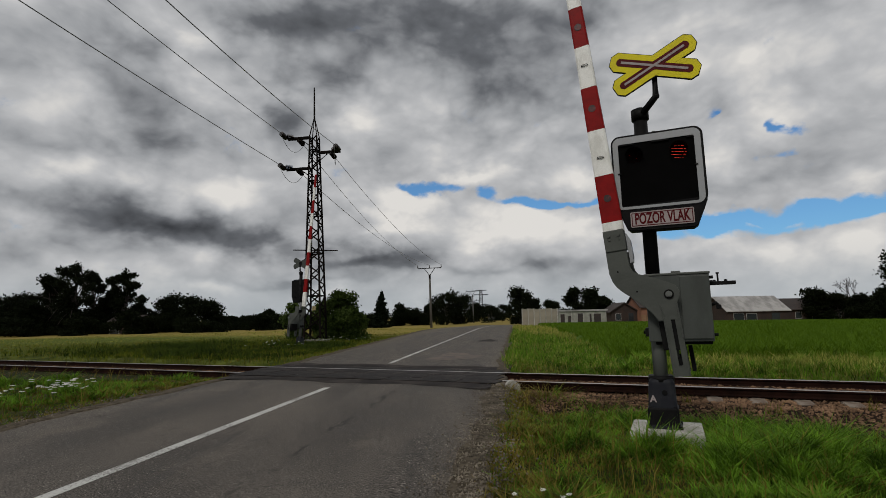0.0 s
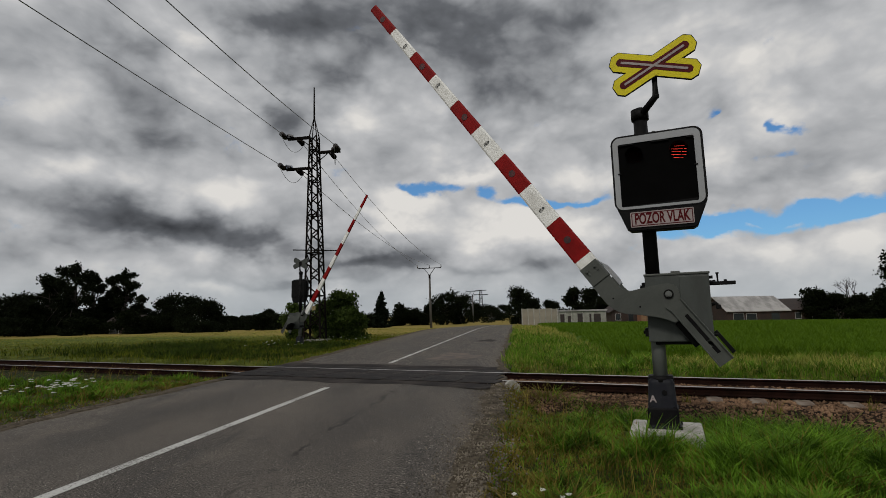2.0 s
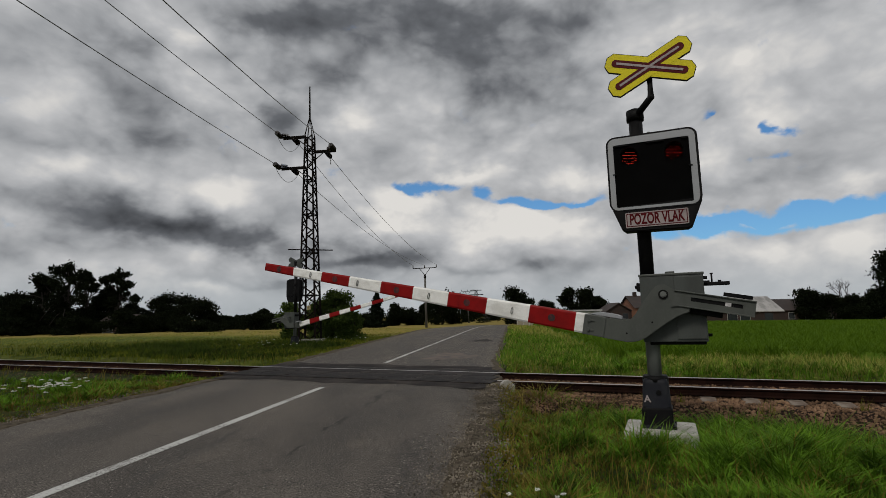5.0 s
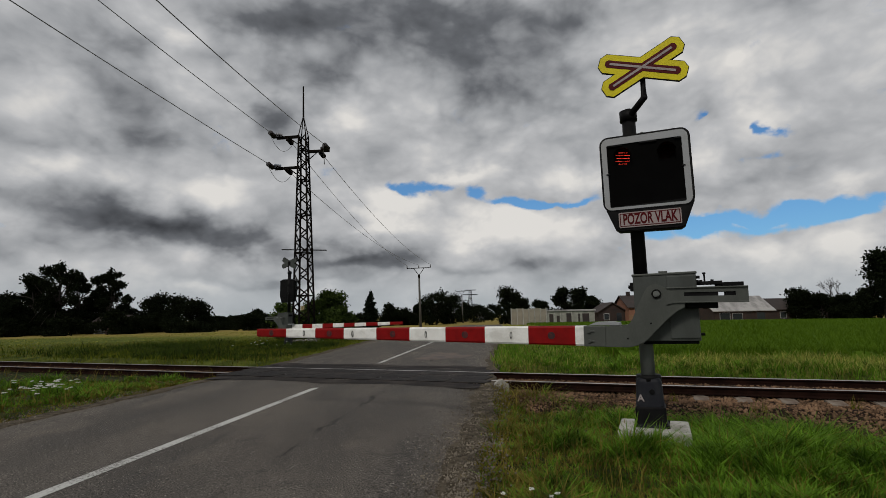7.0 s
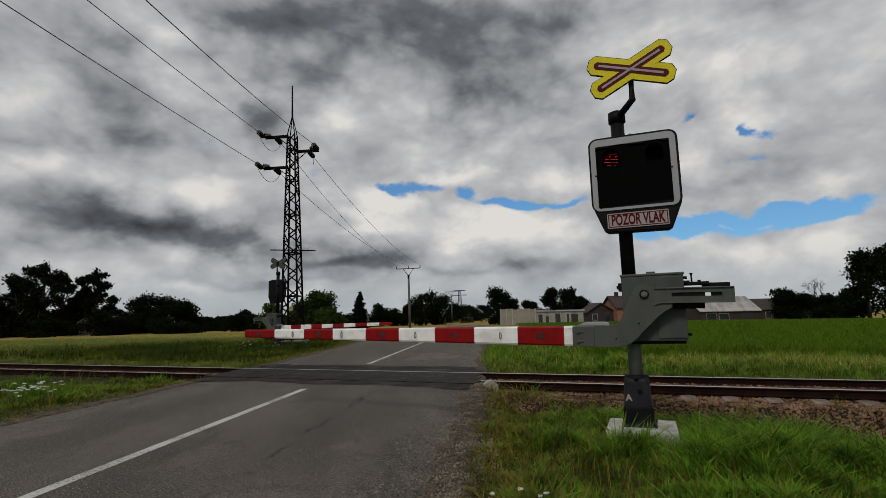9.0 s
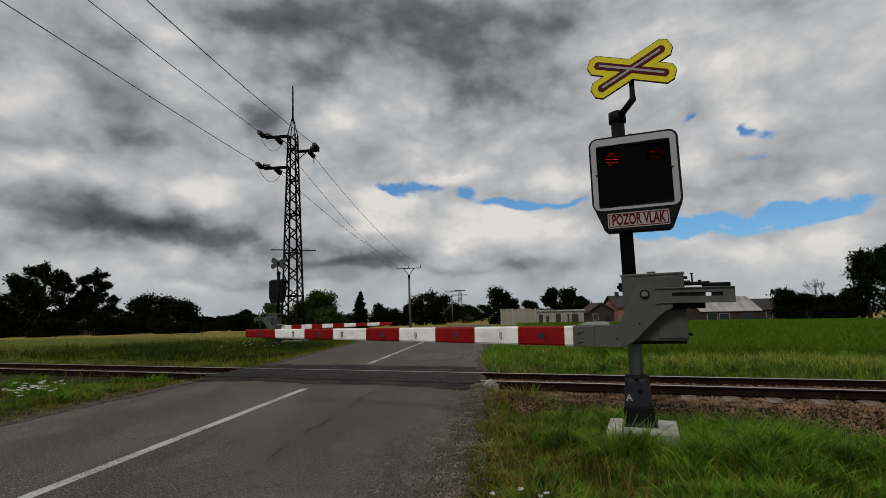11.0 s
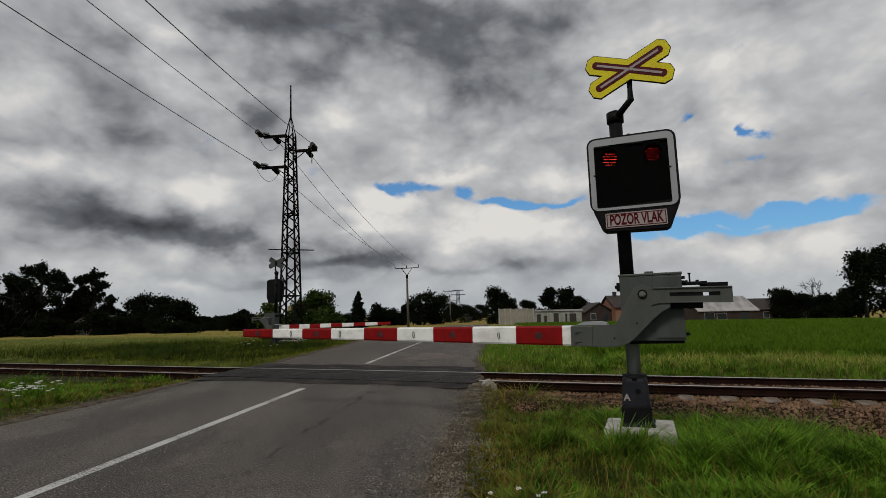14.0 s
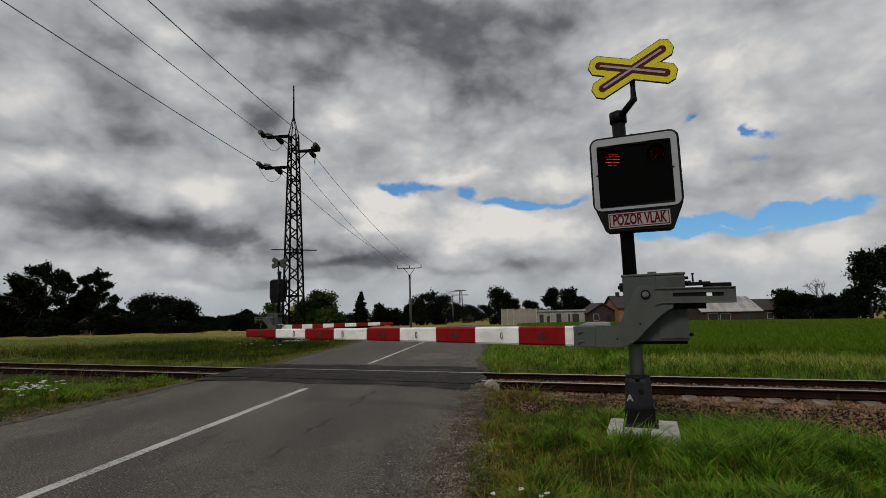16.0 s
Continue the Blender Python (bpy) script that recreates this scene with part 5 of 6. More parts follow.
def make_weeds():
    """Tall dark weeds round the far signal and the pylon's foot."""
    rng = np.random.default_rng(77)
    n = 30000
    x = -9.8 + rng.normal(size=n) * 4.0
    y = 25.6 + rng.normal(size=n) * 3.2 - 0.25 * (x + 9.8)
    ok = (np.abs(x - road_mid(y)) > HALF_ROAD + 1.1) & (-SU * x + CU * y > TRACK_V + 3.2)
    x, y = x[ok], y[ok]
    P = np.stack([x, y, land(x, y)], -1)
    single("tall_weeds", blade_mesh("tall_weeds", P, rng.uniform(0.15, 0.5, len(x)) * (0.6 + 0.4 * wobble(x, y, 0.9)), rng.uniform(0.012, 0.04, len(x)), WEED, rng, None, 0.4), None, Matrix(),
           "tall dark green weeds round the pylon foot", "weeds", kind="stuff")


def make_rail_weeds():
    """Thin dry weeds that stand in the ballast beside the rails."""
    rng = np.random.default_rng(5)
    for i in range(16):
        u, v = rng.uniform(-2.4, 7.0), TRACK_V - rng.choice([1.0, 1.15, 1.5, 1.9])
        if i > 11:
            u, v = rng.uniform(-22, -11.5), TRACK_V - 1.05
        n = int(rng.integers(14, 34))
        p = uv(u, v)
        x, y = p.x + rng.normal(size=n) * 0.05, p.y + rng.normal(size=n) * 0.05
        P = np.stack([x, y, np.full(n, -0.24)], -1)
        single("rail_weed", blade_mesh("rail_weed", P, rng.uniform(0.10, 0.34, n), rng.uniform(0.004, 0.012, n), [GRASS_DRY, MEADOW_GREEN], rng, (rng.random(n) < 0.45).astype(int), 0.35), None, Matrix(),
               "small dry weed growing in the ballast beside the rail", "weed", "rail-side weeds")


def make_trees():
    # tangent of heading, distance, height, width
    rows = [(-0.83, 100, 7.5, 12), (-0.79, 104, 8.0, 10), (-0.735, 100, 11.4, 8), (-0.695, 98, 13.6, 11), (-0.66, 102, 12.0, 8), (-0.60, 100, 12.3, 8), (-0.63, 104, 6.5, 8),
            (-0.56, 106, 5.0, 7), (-0.515, 104, 7.2, 8), (-0.475, 104, 6.8, 9), (-0.435, 108, 6.2, 8), (-0.77, 96, 6.0, 9), (-0.90, 100, 8.0, 12), (-0.98, 98, 9.0, 12),
            (-0.40, 120, 3.0, 10), (-0.36, 125, 3.0, 9), (-0.325, 130, 4.4, 6), (-0.30, 120, 2.8, 9), (-0.26, 120, 3.2, 9), (-0.22, 125, 2.9, 9), (-0.18, 120, 2.7, 9), (-0.15, 130, 2.9, 8)]
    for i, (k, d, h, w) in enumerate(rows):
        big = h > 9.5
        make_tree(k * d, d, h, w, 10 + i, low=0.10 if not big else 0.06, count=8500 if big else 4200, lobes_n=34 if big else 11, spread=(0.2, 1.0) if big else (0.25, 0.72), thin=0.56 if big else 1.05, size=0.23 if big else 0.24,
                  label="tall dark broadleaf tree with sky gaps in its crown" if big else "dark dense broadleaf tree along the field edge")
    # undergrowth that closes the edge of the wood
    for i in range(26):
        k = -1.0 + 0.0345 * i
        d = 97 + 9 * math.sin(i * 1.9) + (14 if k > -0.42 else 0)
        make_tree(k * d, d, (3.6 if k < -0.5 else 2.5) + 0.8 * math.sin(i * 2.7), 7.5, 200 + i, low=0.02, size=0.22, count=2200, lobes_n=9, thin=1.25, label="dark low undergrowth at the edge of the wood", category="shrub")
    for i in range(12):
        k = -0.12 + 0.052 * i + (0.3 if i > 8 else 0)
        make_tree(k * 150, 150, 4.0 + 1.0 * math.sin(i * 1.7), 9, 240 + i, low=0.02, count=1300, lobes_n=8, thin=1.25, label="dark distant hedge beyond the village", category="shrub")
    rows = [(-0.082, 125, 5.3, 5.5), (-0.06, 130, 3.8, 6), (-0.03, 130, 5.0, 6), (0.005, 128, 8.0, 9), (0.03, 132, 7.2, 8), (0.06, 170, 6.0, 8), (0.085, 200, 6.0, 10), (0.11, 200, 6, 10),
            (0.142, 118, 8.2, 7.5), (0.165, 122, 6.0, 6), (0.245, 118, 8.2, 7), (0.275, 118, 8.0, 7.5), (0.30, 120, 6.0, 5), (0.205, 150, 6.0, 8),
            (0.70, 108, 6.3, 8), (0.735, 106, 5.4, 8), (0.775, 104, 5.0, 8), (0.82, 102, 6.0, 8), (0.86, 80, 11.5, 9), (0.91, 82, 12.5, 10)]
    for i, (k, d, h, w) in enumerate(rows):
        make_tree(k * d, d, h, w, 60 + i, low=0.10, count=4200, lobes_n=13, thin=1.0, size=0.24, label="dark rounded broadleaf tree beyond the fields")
    make_spruce(-0.117 * 95, 95, 6.9, 4.4, 3)
    # light shrub behind the pylon
    for i, (x, y, h, w, n) in enumerate(((-6.35, 33.2, 3.3, 2.6, 9000), (-7.3, 33.6, 2.7, 2.2, 6000), (-9.2, 33.4, 2.6, 2.0, 5000), (-5.6, 33.8, 2.0, 2.0, 4500))):
        make_tree(x, y, h, w, 111 + i, LEAF_MID, "light green leafy shrub behind the pylon", 0.05, 18, n, 0.08, "shrub", 1.15)
    # bare crown among the trees
    rng = np.random.default_rng(9)
    x, y = 0.765 * 108, 108
    t = thing("bare_tree", Matrix.Translation((x, y, float(land(x, y)))), "leafless grey tree with thin forked twigs", "tree", "trees")
    bm = bmesh.new()

    def fork(p, d, l, r, depth):
        q = p + d * l
        rod(bm, p, q, r, r * 0.65, 5)
        if depth:
            for _ in range(3):
                e = (d + Vector((rng.normal(), rng.normal(), rng.normal() * 0.6)) * 0.42).normalized()
                fork(q, e, l * rng.uniform(0.6, 0.8), r * 0.6, depth - 1)
    fork(Vector((0, 0, 0)), Vector((0.05, 0, 1)).normalized(), 2.9, 0.18, 4)
    part("trunk", bm, BARK, t)


# ---------------------------------------------------------------- grass and crops
def blade_mesh(name, P, h, w, mats, rng, slots=None, lean=0.35, way=None):
    """Bent blades: a quad and a tip triangle written as two quads."""
    n = len(P)
    a = rng.uniform(0, 2 * np.pi, n)
    a = a if way is None else way + np.pi / 2 + 0.5 * rng.normal(size=n)
    side = np.stack([np.cos(a), np.sin(a), np.zeros(n)], -1) * (w * 0.5)[:, None]
    b = rng.uniform(0, 2 * np.pi, n) if way is None else way
    bend = np.stack([np.cos(b), np.sin(b), np.zeros(n)], -1) * (h * lean * rng.uniform(0.3, 1.6, n))[:, None]
    up = np.stack([np.zeros(n), np.zeros(n), h], -1)
    m1 = P + up * 0.55 + bend * 0.3
    tip = P + up * (1 - 0.12 * rng.random(n))[:, None] + bend
    V = np.stack([P - side, P + side, m1 + side * 0.8, m1 - side * 0.8, tip], 1)
    base = np.arange(n)[:, None] * 5
    F = np.concatenate([base + [0, 1, 2], base + [0, 2, 3], base + [3, 2, 4]], 1).reshape(-1, 3)
    s = None if slots is None else np.repeat(slots, 3)
    return raw(name, V.reshape(-1, 3), F, mats, s)


def scatter(rng, n, r0, r1, az=(-52, 54)):
    """Points fanned out over the land, thinning with distance."""
    r = r0 * (r1 / r0) ** rng.random(n) if r1 / r0 > 3 else rng.uniform(r0, r1, n)
    a = np.radians(rng.uniform(az[0], az[1], n))
    return r * np.sin(a), r * np.cos(a)


def verge_mask(x, y, rng):
    u, v = CU * x + SU * y, -SU * x + CU * y
    side = np.abs(x - road_mid(y))
    edge = HALF_ROAD + np.where(x > road_mid(y), 0.14, 0.06 + np.clip(0.055 * (y - 16), 0, 2.0)) + 0.12 * (wobble(x, y, 1.4, 1.0) + 0.6 * wobble(x, y, 4.0)) * 0.7
    wav = 0.22 * wobble(x, y, 1.1, 3.0) + 0.12 * wobble(x, y, 3.1, 1.0)
    shore = np.where(x > road_mid(y), np.clip(10.55 - 0.36 * (u + 1.5), 9.1, 11.05), 11.05)
    bare = np.where(v < TRACK_V, v - shore, 13.85 - v) + wav
    mound = np.where(x > road_mid(y), 0.9 * np.exp(-((u + 2.3) / 0.9) ** 2), 0)
    return (side > edge) & (bare < 0), side - edge, v, np.where(x > road_mid(y), bare - mound, np.minimum(bare, -1.2))


def tufts(rng, x, y, n):
    """Grows n blades round each point: their feet and the way each leans."""
    N = len(x) * n
    a = rng.uniform(0, 2 * np.pi, N)
    r = 0.052 * rng.random(N) ** 0.7
    X, Y = np.repeat(x, n) + r * np.cos(a), np.repeat(y, n) + r * np.sin(a)
    return X, Y, a + rng.normal(size=N) * 0.6


def make_grass():
    rng = np.random.default_rng(21)
    x0, y0 = scatter(rng, 21000, 4.0, 17.0)
    ok, side, v, bare = verge_mask(x0, y0, rng)
    x0, y0 = x0[ok], y0[ok]
    tall = rng.uniform(0.55, 1.45, len(x0))
    n = 16
    x, y, way = tufts(rng, x0, y0, n)
    ok, side, v, bare = verge_mask(x, y, rng)
    ok &= np.hypot(x - 2.86, y - 6.02) > 0.20
    tall = np.repeat(tall, n)
    tone = np.repeat(rng.random(len(x0)), n)
    lush = 0.5 + 0.55 * wobble(x, y, 1.5, 0.4) + 0.45 * wobble(x, y, 3.7, 1.0)
    near_edge = np.exp(-np.maximum(side, 0) / 0.85)
    shore = np.exp(np.minimum(bare, 0) / 0.8)
    beyond = v > TRACK_V
    h = np.where(beyond, 0.25, np.where(x > road_mid(y), 0.23, 0.17)) * tall * (0.14 + 1.05 * lush.clip(0, 1.3)) * (1 - 0.66 * near_edge) * (1 - 0.6 * shore) * rng.uniform(0.6, 1.25, len(x)) * (1 + 0.3 * np.exp(-((x - 2.15) ** 2 + (y - 5.85) ** 2) / 0.14))
    u_ = CU * x + SU * y
    bank = np.where(x > road_mid(y), np.exp(-((u_ + 2.5) / 0.9) ** 2 - ((v - 10.1) / 0.8) ** 2), 0)
    h = h * (1 + 0.85 * bank)
    keep = ok & (rng.random(len(x)) < (1 - 0.5 * near_edge) * (0.55 + 0.5 * lush.clip(0, 1)) * (1 - 0.5 * shore))
    dry = 0.75 * tone + 0.25 * rng.random(len(x)) < np.clip(0.14 + 0.75 * near_edge + 0.35 * (lush < 0.22) + 0.2 * shore - 0.1 * (lush > 0.8) + 0.4 * bank + 0.5 * (beyond & (v > 14.9)) * sstep(x, 5.0, 8.0), 0, 0.9)
    pale = dry & beyond & (v > 14.9)
    x, y, h, dry, way, pale = x[keep], y[keep], h[keep], dry[keep], way[keep], pale[keep]
    P = np.stack([x, y, land(x, y) - 0.01], -1)
    w = np.full(len(x), 0.0105) * rng.uniform(0.5, 1.6, len(x)) * (0.65 + np.hypot(x, y) / 12)
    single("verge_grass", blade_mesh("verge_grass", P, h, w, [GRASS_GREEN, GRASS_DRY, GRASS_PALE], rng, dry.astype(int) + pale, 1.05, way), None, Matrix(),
           "uneven green grass tufts with dry stalks along the road", "grass", kind="stuff")
    # short under-growth between the tufts
    x, y = scatter(rng, 90000, 4.0, 17.0)
    ok, side, v, bare = verge_mask(x, y, rng)
    x, y = x[ok], y[ok]
    P = np.stack([x, y, land(x, y) - 0.01], -1)
    single("short_turf", blade_mesh("short_turf", P, rng.uniform(0.04, 0.10, len(x)), np.full(len(x), 0.008) * (0.65 + np.hypot(x, y) / 12), [GRASS_GREEN, GRASS_DRY], rng, (rng.random(len(x)) < 0.3 + 0.6 * np.exp(-np.maximum(side[ok], 0) / 0.8)).astype(int), 0.8), None, Matrix(),
           "short worn turf between taller tufts", "grass", kind="stuff")
    # taller seed stalks
    x, y = scatter(rng, 2400, 4.5, 22.0)
    ok, side, v, bare = verge_mask(x, y, rng)
    ok &= (side > 0.25) & (bare < -0.5)
    x, y = x[ok], y[ok]
    P = np.stack([x, y, land(x, y)], -1)
    h = rng.uniform(0.25, 0.5, len(x))
    single("dry_stalks", blade_mesh("dry_stalks", P, h, np.full(len(x), 0.006) * (0.7 + np.hypot(x, y) / 14), GRASS_DRY, rng, None, 0.35), None, Matrix(),
           "thin straw-coloured grass stalks in the verge", "grass", kind="stuff")
    # meadow beyond the railway
    x, y = scatter(rng, 170000, 13.0, 75.0)
    ok, side, v, bare = verge_mask(x, y, rng)
    ok &= (v > TRACK_V) & ~in_crop(x, y)
    x, y, side, v_ = x[ok], y[ok], side[ok], v[ok]
    r = np.hypot(x, y)
    lush = 0.5 + 0.5 * wobble(x, y, 0.55, 0.4) + 0.3 * wobble(x, y, 1.7, 1.0)
    far = sstep(r, 36, 52) * (x < road_mid(y))
    dry = rng.random(len(x)) < np.clip(0.06 + 0.10 * (x > road_mid(y)) + 0.62 * (x > road_mid(y)) * sstep(v_, 15.2, 16.6) * sstep(x, 5.0, 8.0) + 0.25 * (lush < 0.3) + 0.7 * far, 0, 0.92)
    left = x < road_mid(y)
    weedy = left * np.exp(-((x + 8.5) / 5.0) ** 2 - ((y - 27) / 7.0) ** 2)
    h = (0.13 + 0.15 * lush.clip(0, 1.2)) * rng.uniform(0.5, 1.4, len(x)) * (1 - 0.55 * far) * np.where(left, 0.5 + 0.8 * weedy, 1.15)
    P = np.stack([x, y, land(x, y) - 0.01], -1)
    w = 0.011 * (0.4 + r / 14) * rng.uniform(0.6, 1.4, len(x))
    single("meadow_grass", blade_mesh("meadow_grass", P, h, w, [MEADOW_GREEN, GRASS_DRY, GRASS_GREEN, GRASS_PALE], rng, np.where(dry, np.where(left & (far < 0.5), 1, 3), np.where(left, 0, 2)), 0.5), None, Matrix(),
           "rough meadow grass, green near the track and straw-coloured further off", "grass", kind="stuff")


def in_crop(x, y):
    v = -SU * x + CU * y
    return (v > 18.3 + 0.25 * wobble(x, y, 0.9)) & (x > road_mid(y) + HALF_ROAD + 4.0 + 0.2 * wobble(x, y, 1.1)) & (y < 95)


def make_crop():
    rng = np.random.default_rng(33)
    xs, ys = axis([(6, 30, 0.6), (30, 130, 4.0)]), axis([(6, 40, 0.6), (40, 100, 4.0)])
    X, Y = np.meshgrid(xs, ys)
    Z = land(X, Y) + np.where(in_crop(X, Y), 0.26, -0.25) + 0.05 * wobble(X, Y, 2.3)
    idx = np.arange(X.size).reshape(X.shape)
    F = np.stack([idx[:-1, :-1], idx[:-1, 1:], idx[1:, 1:], idx[1:, :-1]], -1).reshape(-1, 4)
    good = in_crop(X, Y).ravel()
    F = F[good[F].any(1)]
    x, y = scatter(rng, 230000, 13.0, 100.0, (4, 50))
    ok = in_crop(x, y)
    x, y = x[ok], y[ok]
    r = np.hypot(x, y)
    P = np.stack([x, y, land(x, y) + np.where(r > 30, 0.1, 0.0)], -1)
    h = 0.50 * rng.uniform(0.7, 1.15, len(x)) - np.where(r > 30, 0.1, 0.0)
    field = thing("crop_field", Matrix(), "even bright green young crop in a broad field", "crop", kind="stuff")
    part("canopy", raw("canopy", np.stack([X, Y, Z], -1).reshape(-1, 3), F, CROP, smooth=True), None, field)
    part("leaves", blade_mesh("leaves", P, h, 0.019 * (0.45 + r / 22) * rng.uniform(0.6, 1.4, len(x)), CROP, rng, None, 0.55), None, field)


def make_flowers():
    rng = np.random.default_rng(8)
    spots = [(-7.3, 10.4, 46, 0.42), (-6.75, 7.6, 16, 0.3), (-7.6, 9.0, 10, 0.5), (-7.6, 25.5, 14, 0.8), (-5.6, 30.0, 14, 0.8), (0.66, 4.02, 6, 0.10)]
    for cx, cy, n, spread in spots:
        low = 0.45 if spread < 0.2 else 1.0
        V, F, S = [], [], []
        stems = bmesh.new()
        for _ in range(n):
            x, y = cx + rng.normal() * spread, cy + rng.normal() * spread * 0.6
            if abs(x - road_mid(y)) < HALF_ROAD + 0.15:
                continue
            z0 = float(land(x, y))
            h = rng.uniform(0.22, 0.42) * low
            rod(stems, (x, y, z0), (x + 0.02, y, z0 + h), 0.004, 0.003, 4, False)
            for _ in range(9):
                a, rr = rng.uniform(0, 6.28), 0.035 * (0.55 if low < 1 else 1.0) * rng.random() ** 0.5
                px, py, pz = x + rr * math.cos(a), y + rr * math.sin(a), z0 + h + 0.012 * rng.random()
                s = 0.015 * (0.55 if low < 1 else 1.0)
                k = len(V)
                V += [(px - s, py - s, pz), (px + s, py - s, pz + 0.006), (px + s, py + s, pz), (px - s, py + s, pz + 0.008)]
                F.append((k, k + 1, k + 2, k + 3))
        fl = thing("wild_flowers", Matrix(), "clump of white umbel wild flowers in the verge", "flowers", "wild flowers", "stuff")
        part("stems", stems, GRASS_GREEN, fl)
        part("blossom", raw("blossom", V, F, PETAL), None, fl)


# ---------------------------------------------------------------- buildings and vehicles in the distance
PLASTER = material("pale_plaster", (0.30, 0.30, 0.26), 0.9, tint=(0.18, 0.175, 0.15), scale=0.7, amount=0.5, bump=0.01, bump_scale=8)
ORANGE = material("orange_plaster", (0.22, 0.10, 0.06), 0.9, tint=(0.16, 0.075, 0.05), scale=0.8, amount=0.4)
BRICK_DULL = material("dull_brick", (0.03, 0.016, 0.012), 0.9, tint=(0.018, 0.012, 0.010), scale=1.2, amount=0.6, bump=0.01, bump_scale=10)
ROOF_DARK = material("dark_roof_tiles", (0.026, 0.02, 0.018), 0.85, tint=(0.04, 0.026, 0.022), scale=1.2, amount=0.5, bump=0.02, bump_scale=6)
ROOF_GREY = material("grey_sheet_roof", (0.33, 0.32, 0.31), 0.7, tint=(0.15, 0.145, 0.14), scale=0.6, amount=0.5, streak=(1, 0.2, 1))
WOOD = material("weathered_fence_wood", (0.20, 0.115, 0.06), 0.85, tint=(0.12, 0.075, 0.045), scale=3, amount=0.5, per_object=0.2)
PANEL = material("pale_concrete_panel", (0.27, 0.24, 0.19), 0.9, tint=(0.19, 0.17, 0.13), scale=0.8, amount=0.5, per_object=0.1)
GLASS_DARK = material("dark_window_glass", (0.02, 0.024, 0.028), 0.12, spec=0.6, scale=2)
CAR_WHITE = material("white_car_paint", (0.3, 0.3, 0.3), 0.35, tint=(0.22, 0.22, 0.22), scale=2, amount=0.2)
CAR_DARK = material("dark_car_paint", (0.03, 0.032, 0.036), 0.3, scale=2, amount=0.2)
TYRE = material("tyre_rubber", (0.02, 0.02, 0.02), 0.8, scale=8)


def gable_house(x, y, w, d, eave, ridge, wall, roof, label, turn=0.0, along=True, openings=(), chimney=None):
    """A house with gable roof. w along its own x, d along y; openings: (x, z, w, h, kind) on the front."""
    z = float(land(x, y))
    t = thing("house", Matrix.Translation((x, y, z)) @ Matrix.Rotation(radians(turn), 4, "Z"), label, "house", "village houses")
    bm = bmesh.new()
    if along:
        bm2 = [(-d / 2, -0.4), (d / 2, -0.4), (d / 2, eave), (0, ridge), (-d / 2, eave)]
        a = [bm.verts.new((-w / 2, p, q)) for p, q in bm2]
        b = [bm.verts.new((w / 2, p, q)) for p, q in bm2]
    else:
        bm2 = [(-w / 2, -0.4), (w / 2, -0.4), (w / 2, eave), (0, ridge), (-w / 2, eave)]
        a = [bm.verts.new((p, -d / 2, q)) for p, q in bm2]
        b = [bm.verts.new((p, d / 2, q)) for p, q in bm2]
    n = 5
    bm.faces.new(a)
    bm.faces.new(b[::-1])
    for i in range(n):
        bm.faces.new((a[i], b[i], b[(i + 1) % n], a[(i + 1) % n]))
    bmesh.ops.recalc_face_normals(bm, faces=bm.faces)
    part("wall", bm, wall, t)
    o = 0.35
    span, half = (w, d / 2) if along else (d, w / 2)
    k = (ridge - eave) / half
    for s in (-1, 1):
        bm = bmesh.new()
        prof = [(0, ridge + 0.03), (s * (half + o), eave - k * o + 0.03), (s * (half + o), eave - k * o + 0.17), (0, ridge + 0.19)]
        ends = []
        for e in (-span / 2 - o, span / 2 + o):
            ends.append([bm.verts.new((e, p, q) if along else (p, e, q)) for p, q in prof])
        bm.faces.new(ends[0])
        bm.faces.new(ends[1][::-1])
        for i in range(4):
            bm.faces.new((ends[0][i], ends[1][i], ends[1][(i + 1) % 4], ends[0][(i + 1) % 4]))
        bmesh.ops.recalc_face_normals(bm, faces=bm.faces)
        part("roof_slope", bm, roof, t)
    for ox, oz, ow, oh, kind in openings:
        fr = part(kind, box(bmesh.new(), ox - ow / 2 - 0.08, ox + ow / 2 + 0.08, -d / 2 - 0.05, -d / 2 + 0.1, oz - 0.08, oz + oh + 0.08), CAR_WHITE if kind == "window" else ROOF_DARK, t)
        part("pane" if kind == "window" else "leaf", box(bmesh.new(), ox - ow / 2, ox + ow / 2, -d / 2 - 0.06, -d / 2, oz, oz + oh), GLASS_DARK, fr)
    if chimney is not None:
        part("chimney", box(bmesh.new(), chimney - 0.3, chimney + 0.3, -0.3, 0.3, ridge - 0.5, ridge + 0.9, 0.03), BRICK_DULL, t)
    return t


